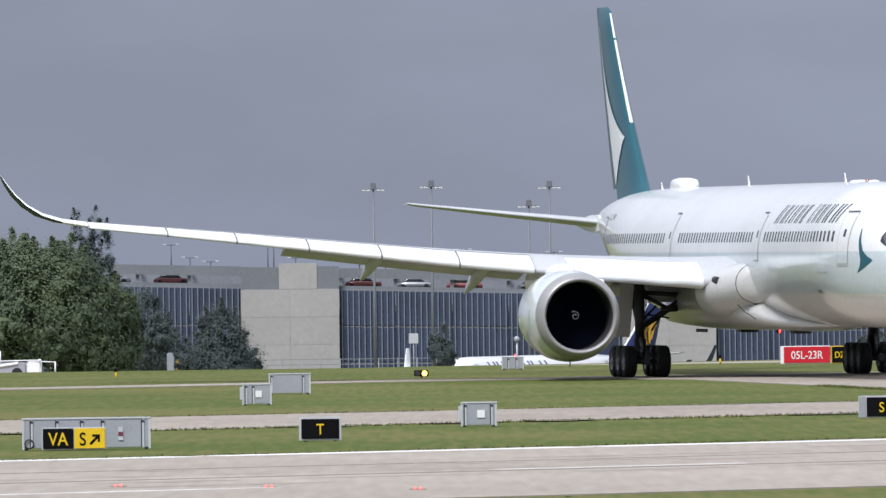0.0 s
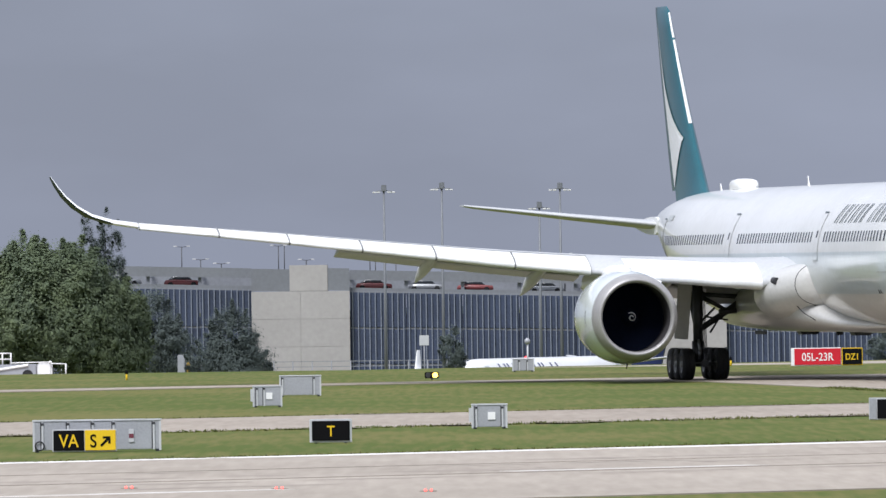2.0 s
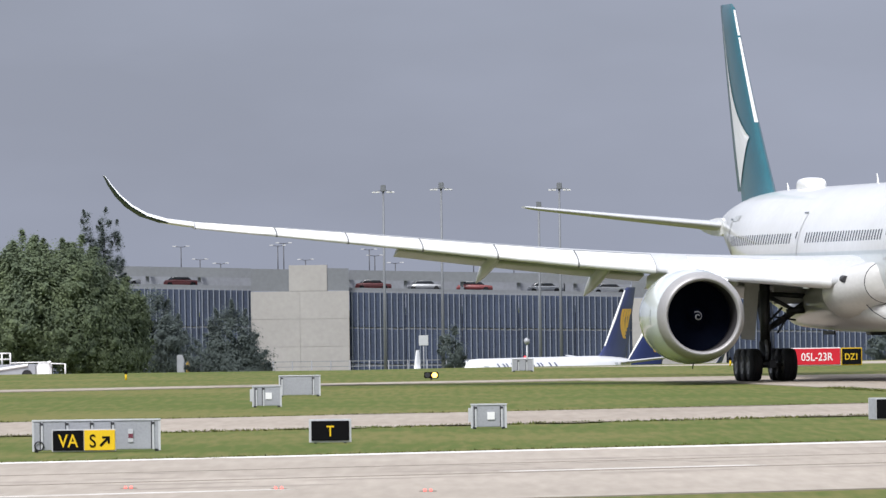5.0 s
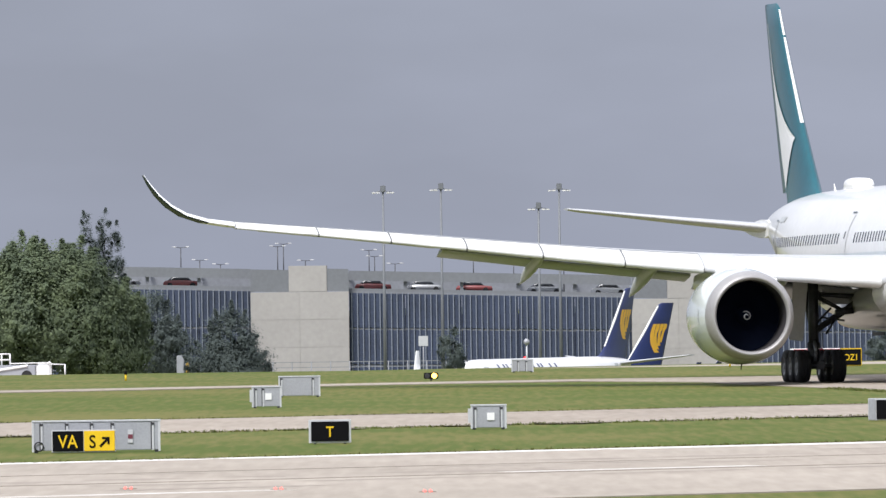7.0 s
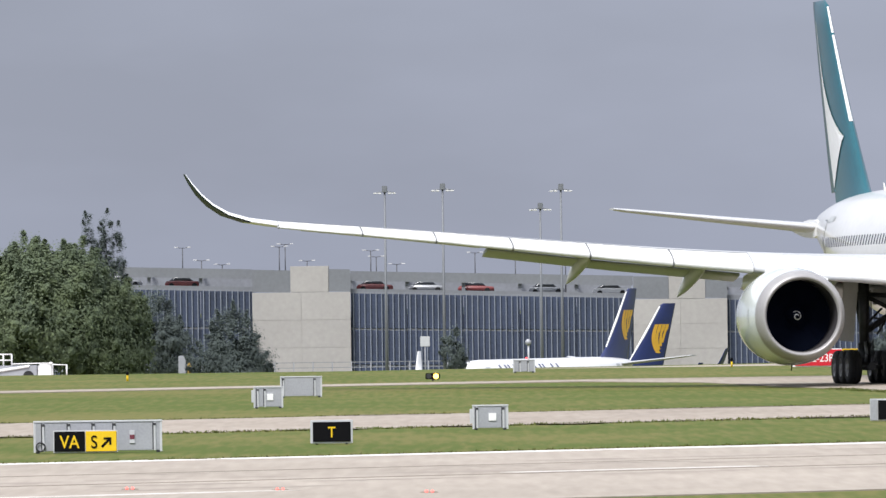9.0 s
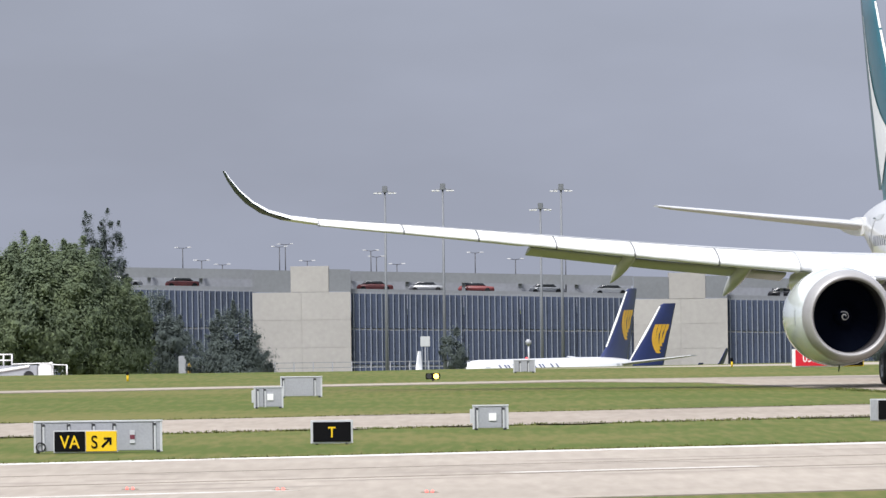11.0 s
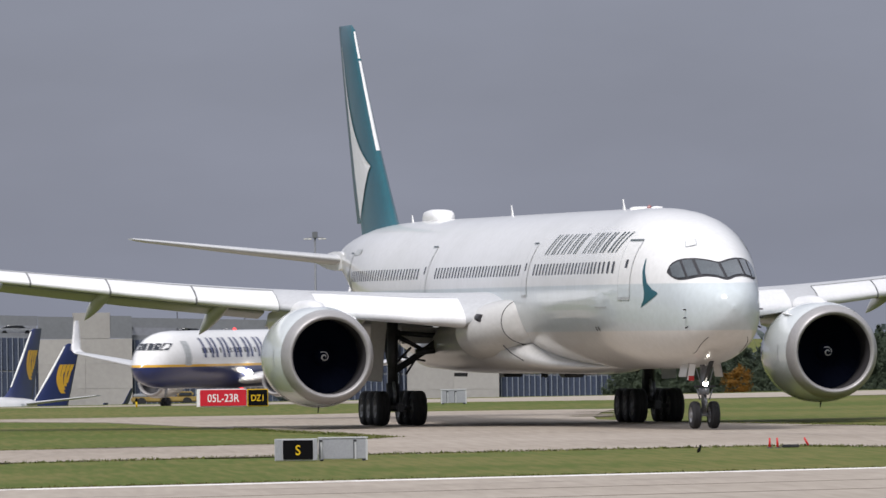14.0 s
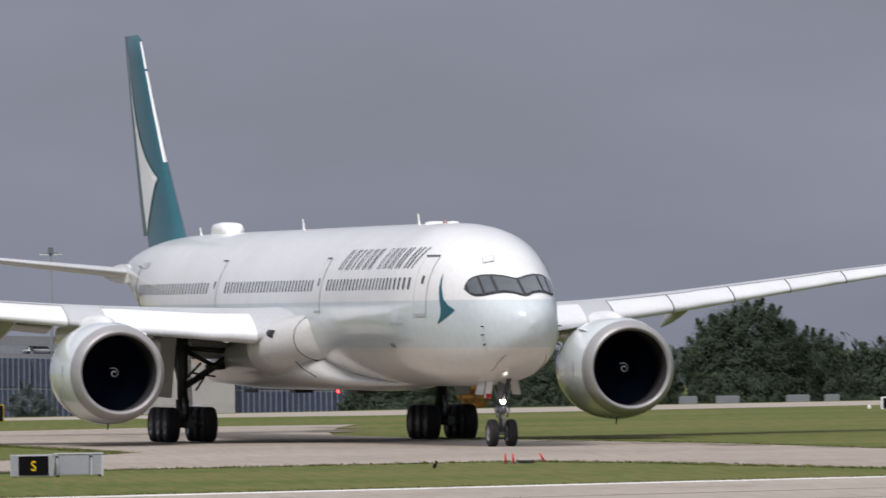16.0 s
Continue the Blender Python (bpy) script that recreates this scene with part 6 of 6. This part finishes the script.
for k, (x, top, w) in enumerate(((79, 1.4, 3.6), (84, 0.8, 3.4), (88, 1.2, 4), (94, 1.4, 4), (100, 1.8, 4), (105.5, 2.4, 3.6), (114.4, 6.2, 5.3), (119.5, 2.4, 3.2), (123.5, 3.2, 3.4), (128.5, 2.4, 3.6), (134, 3.0, 4), (141, 3.5, 4.5), (149, 3, 5))):
    tree(x, 1110 + 12 * (k % 3), top, [(0, top - w * 0.75, w * 0.8, w * 0.75), (-w * 0.55, top - w * 1.1, w * 0.65, w * 0.8), (w * 0.6, top - w * 1.15, w * 0.6, w * 0.8), (0, top - w * 1.9, w * 1.05, w * 1.0), (-w * 0.5, -5.5, w, 3.5), (w * 0.6, -5.5, w, 3.5)],
         M_WOOD, "dark dense tree in the far wood" if k != 6 else "large domed dark tree standing above the wood", 20 + k, 0.3, 0.75, 0.8)
r = random.Random(12)
me = leaf_mesh("far_woods", [(r.uniform(-260, 520), 2300 + r.uniform(-40, 40), -9 + 8.0 * r.random() * (0.7 + 0.3 * math.sin(i * 0.7)), 3.2) for i in range(2600)], 14, 1.5, 13)
me.materials.append(M_LEAFD)
tagged(new("far_woods", me), "distant dark line of woodland", "woods", kind="stuff")


# ---- grass blades over the mown ground ----
def inside(pts, poly):
    x, y = pts[:, 0], pts[:, 1]
    hit = np.zeros(len(pts), bool)
    for (x0, y0), (x1, y1) in zip(poly, poly[1:] + poly[:1]):
        c = (y0 > y) != (y1 > y)
        with np.errstate(divide="ignore", invalid="ignore"):
            hit ^= c & (x < (x1 - x0) * (y - y0) / (y1 - y0) + x0)
    return hit


def grass_blades():
    r = np.random.RandomState(21)
    out = []
    for y0, y1, per, hgt in ((225, 300, 0.12, 0.025),):
        n = int(per * (y1 - y0) * (y1 * 0.165))
        y = r.uniform(y0, y1, n)
        x = y * r.uniform(-0.045, 0.12, n)
        p = np.stack([x, y], 1)
        keep = ~inside(p, TAXI_EDGE) & ~inside(p, RUNWAY_EDGE)
        patch = np.array([noise.noise((a * 0.11, b * 0.035, 3)) for a, b in p])
        keep &= r.uniform(-0.8, 0.7, n) < patch + 0.3
        p = p[keep]
        out.append((p, hgt * (0.7 + 0.6 * r.rand(len(p))) * (1 + 0.5 * np.clip(patch[keep], -0.6, 1))))
    # ragged longer growth along the paved edges
    for poly in (TAXI_EDGE, RUNWAY_EDGE):
        for (x0, y0), (x1, y1) in zip(poly, poly[1:] + poly[:1]):
            if min(y0, y1) > 200 and max(y0, y1) < 470 and max(abs(x0), abs(x1)) < 130:
                n = int(math.hypot(x1 - x0, y1 - y0) * 34)
                u = r.rand(n)
                p = np.stack([x0 + (x1 - x0) * u, y0 + (y1 - y0) * u], 1) + r.normal(0, 0.22, (n, 2))
                out.append((p, 0.035 + 0.075 * r.rand(n) ** 2))
    p, h = np.concatenate([o[0] for o in out]), np.concatenate([o[1] for o in out])
    n = len(p)
    blades = []
    for k in range(3):
        a = r.uniform(-1, 1, n)
        o = r.normal(0, 0.07, (n, 2))
        w = 0.018 + 0.03 * r.rand(n)
        b = np.stack([p[:, 0] + o[:, 0], p[:, 1] + o[:, 1], np.zeros(n)], 1)
        side = np.stack([np.cos(a), np.sin(a), np.zeros(n)], 1) * w[:, None]
        tip = b + np.stack([r.normal(0, 0.04, n), r.normal(0, 0.04, n), h * r.uniform(0.5, 1.1, n)], 1)
        blades.append(np.stack([b - side, b + side, tip], 1))
    v = np.concatenate(blades).reshape(-1, 3)
    m = len(v) // 3
    me = bpy.data.meshes.new("grass_blades")
    me.vertices.add(3 * m)
    me.vertices.foreach_set("co", v.ravel())
    me.loops.add(3 * m)
    me.loops.foreach_set("vertex_index", np.arange(3 * m))
    me.polygons.add(m)
    me.polygons.foreach_set("loop_start", np.arange(0, 3 * m, 3))
    me.update(calc_edges=True)
    me.materials.append(M_BLADE)
    tagged(new("grass_blades", me), "short uneven grass blades with ragged pavement edges", "grass", kind="stuff")


grass_blades()


# ---- what moves ----
TAXI = [(0, 20.95, 467.19, 10.31, 0.18), (1, 21.80, 463.50, 10.11, 0.12), (2, 22.71, 459.95, 9.99, 0.05), (3, 23.59, 456.56, 9.92, -0.02),
        (4, 24.38, 453.29, 9.77, -0.10), (7, 27.11, 443.76, 9.70, -0.41), (8, 28.03, 440.54, 9.68, -0.46), (9, 28.89, 437.30, 9.60, -0.47),
        (11.5, 30.91, 429.37, 9.35, -0.33), (12.5, 31.72, 426.29, 9.24, -0.24), (14, 33.03, 421.54, 9.15, -0.08), (14.5, 33.46, 420.00, 9.12, -0.04),
        (15, 33.92, 418.45, 9.10, -0.01), (15.5, 34.39, 416.90, 9.09, 0.01), (16, 34.86, 415.36, 9.10, 0.04)]


def taxi_pose(x, y, hd, pit, lean):
    """Turned about the main wheels' contact, 36 m behind the nose."""
    flat = pose(x, y, 0.03, 0, 0, hd - 90)
    back = Matrix.Translation((-36, 0, 0))
    return flat @ back @ Matrix.Rotation(radians(pit), 4, "Y") @ Matrix.Rotation(radians(-lean), 4, "X") @ back.inverted()


def motions():
    walk(airliner, [(t, taxi_pose(x, y, hd, pit, 0.22 * min(1, max(0, t / 3 - 3.4)))) for t, x, y, hd, pit in TAXI])
    walk(twinjet, [(t, pose(14.35 - 28.2 * (t - 14.2), 771 - 53 * (t - 14.2), runway_z(790 - 53 * (t - 14.2)) + 0.05, 0, 0, JET_TURN)) for t in (0, 4, 8, 12, 14, 16)])
    for wheel, r in WHEELS:
        at = wheel.location.copy()
        speed = 3.4 / r
        walk(wheel, [(k * 0.25, pose(*at, 0, math.degrees(speed) * k * 0.25, 0)) for k in range(65)])
    walk(tug, [(t, pose(x, 890, height(x, 890))) for t, x in ((0, 40.0), (11.5, 40.0), (12.3, 35.5), (13.0, 27.6), (13.6, 25.2), (14.2, 24.7), (16, 24.7))])
    for drum in TURNING:
        at = drum.location.copy()
        walk(drum, [(k * 0.2, pose(*at, 0, 0, -13.6 + 360 * (k * 0.2 - 16.0) / 0.893)) for k in range(81)])
    for fan in fans:
        at = fan.location.copy()
        walk(fan, [(k / 30, pose(*at, 84 * k, 0, 0)) for k in range(481)])


motions()
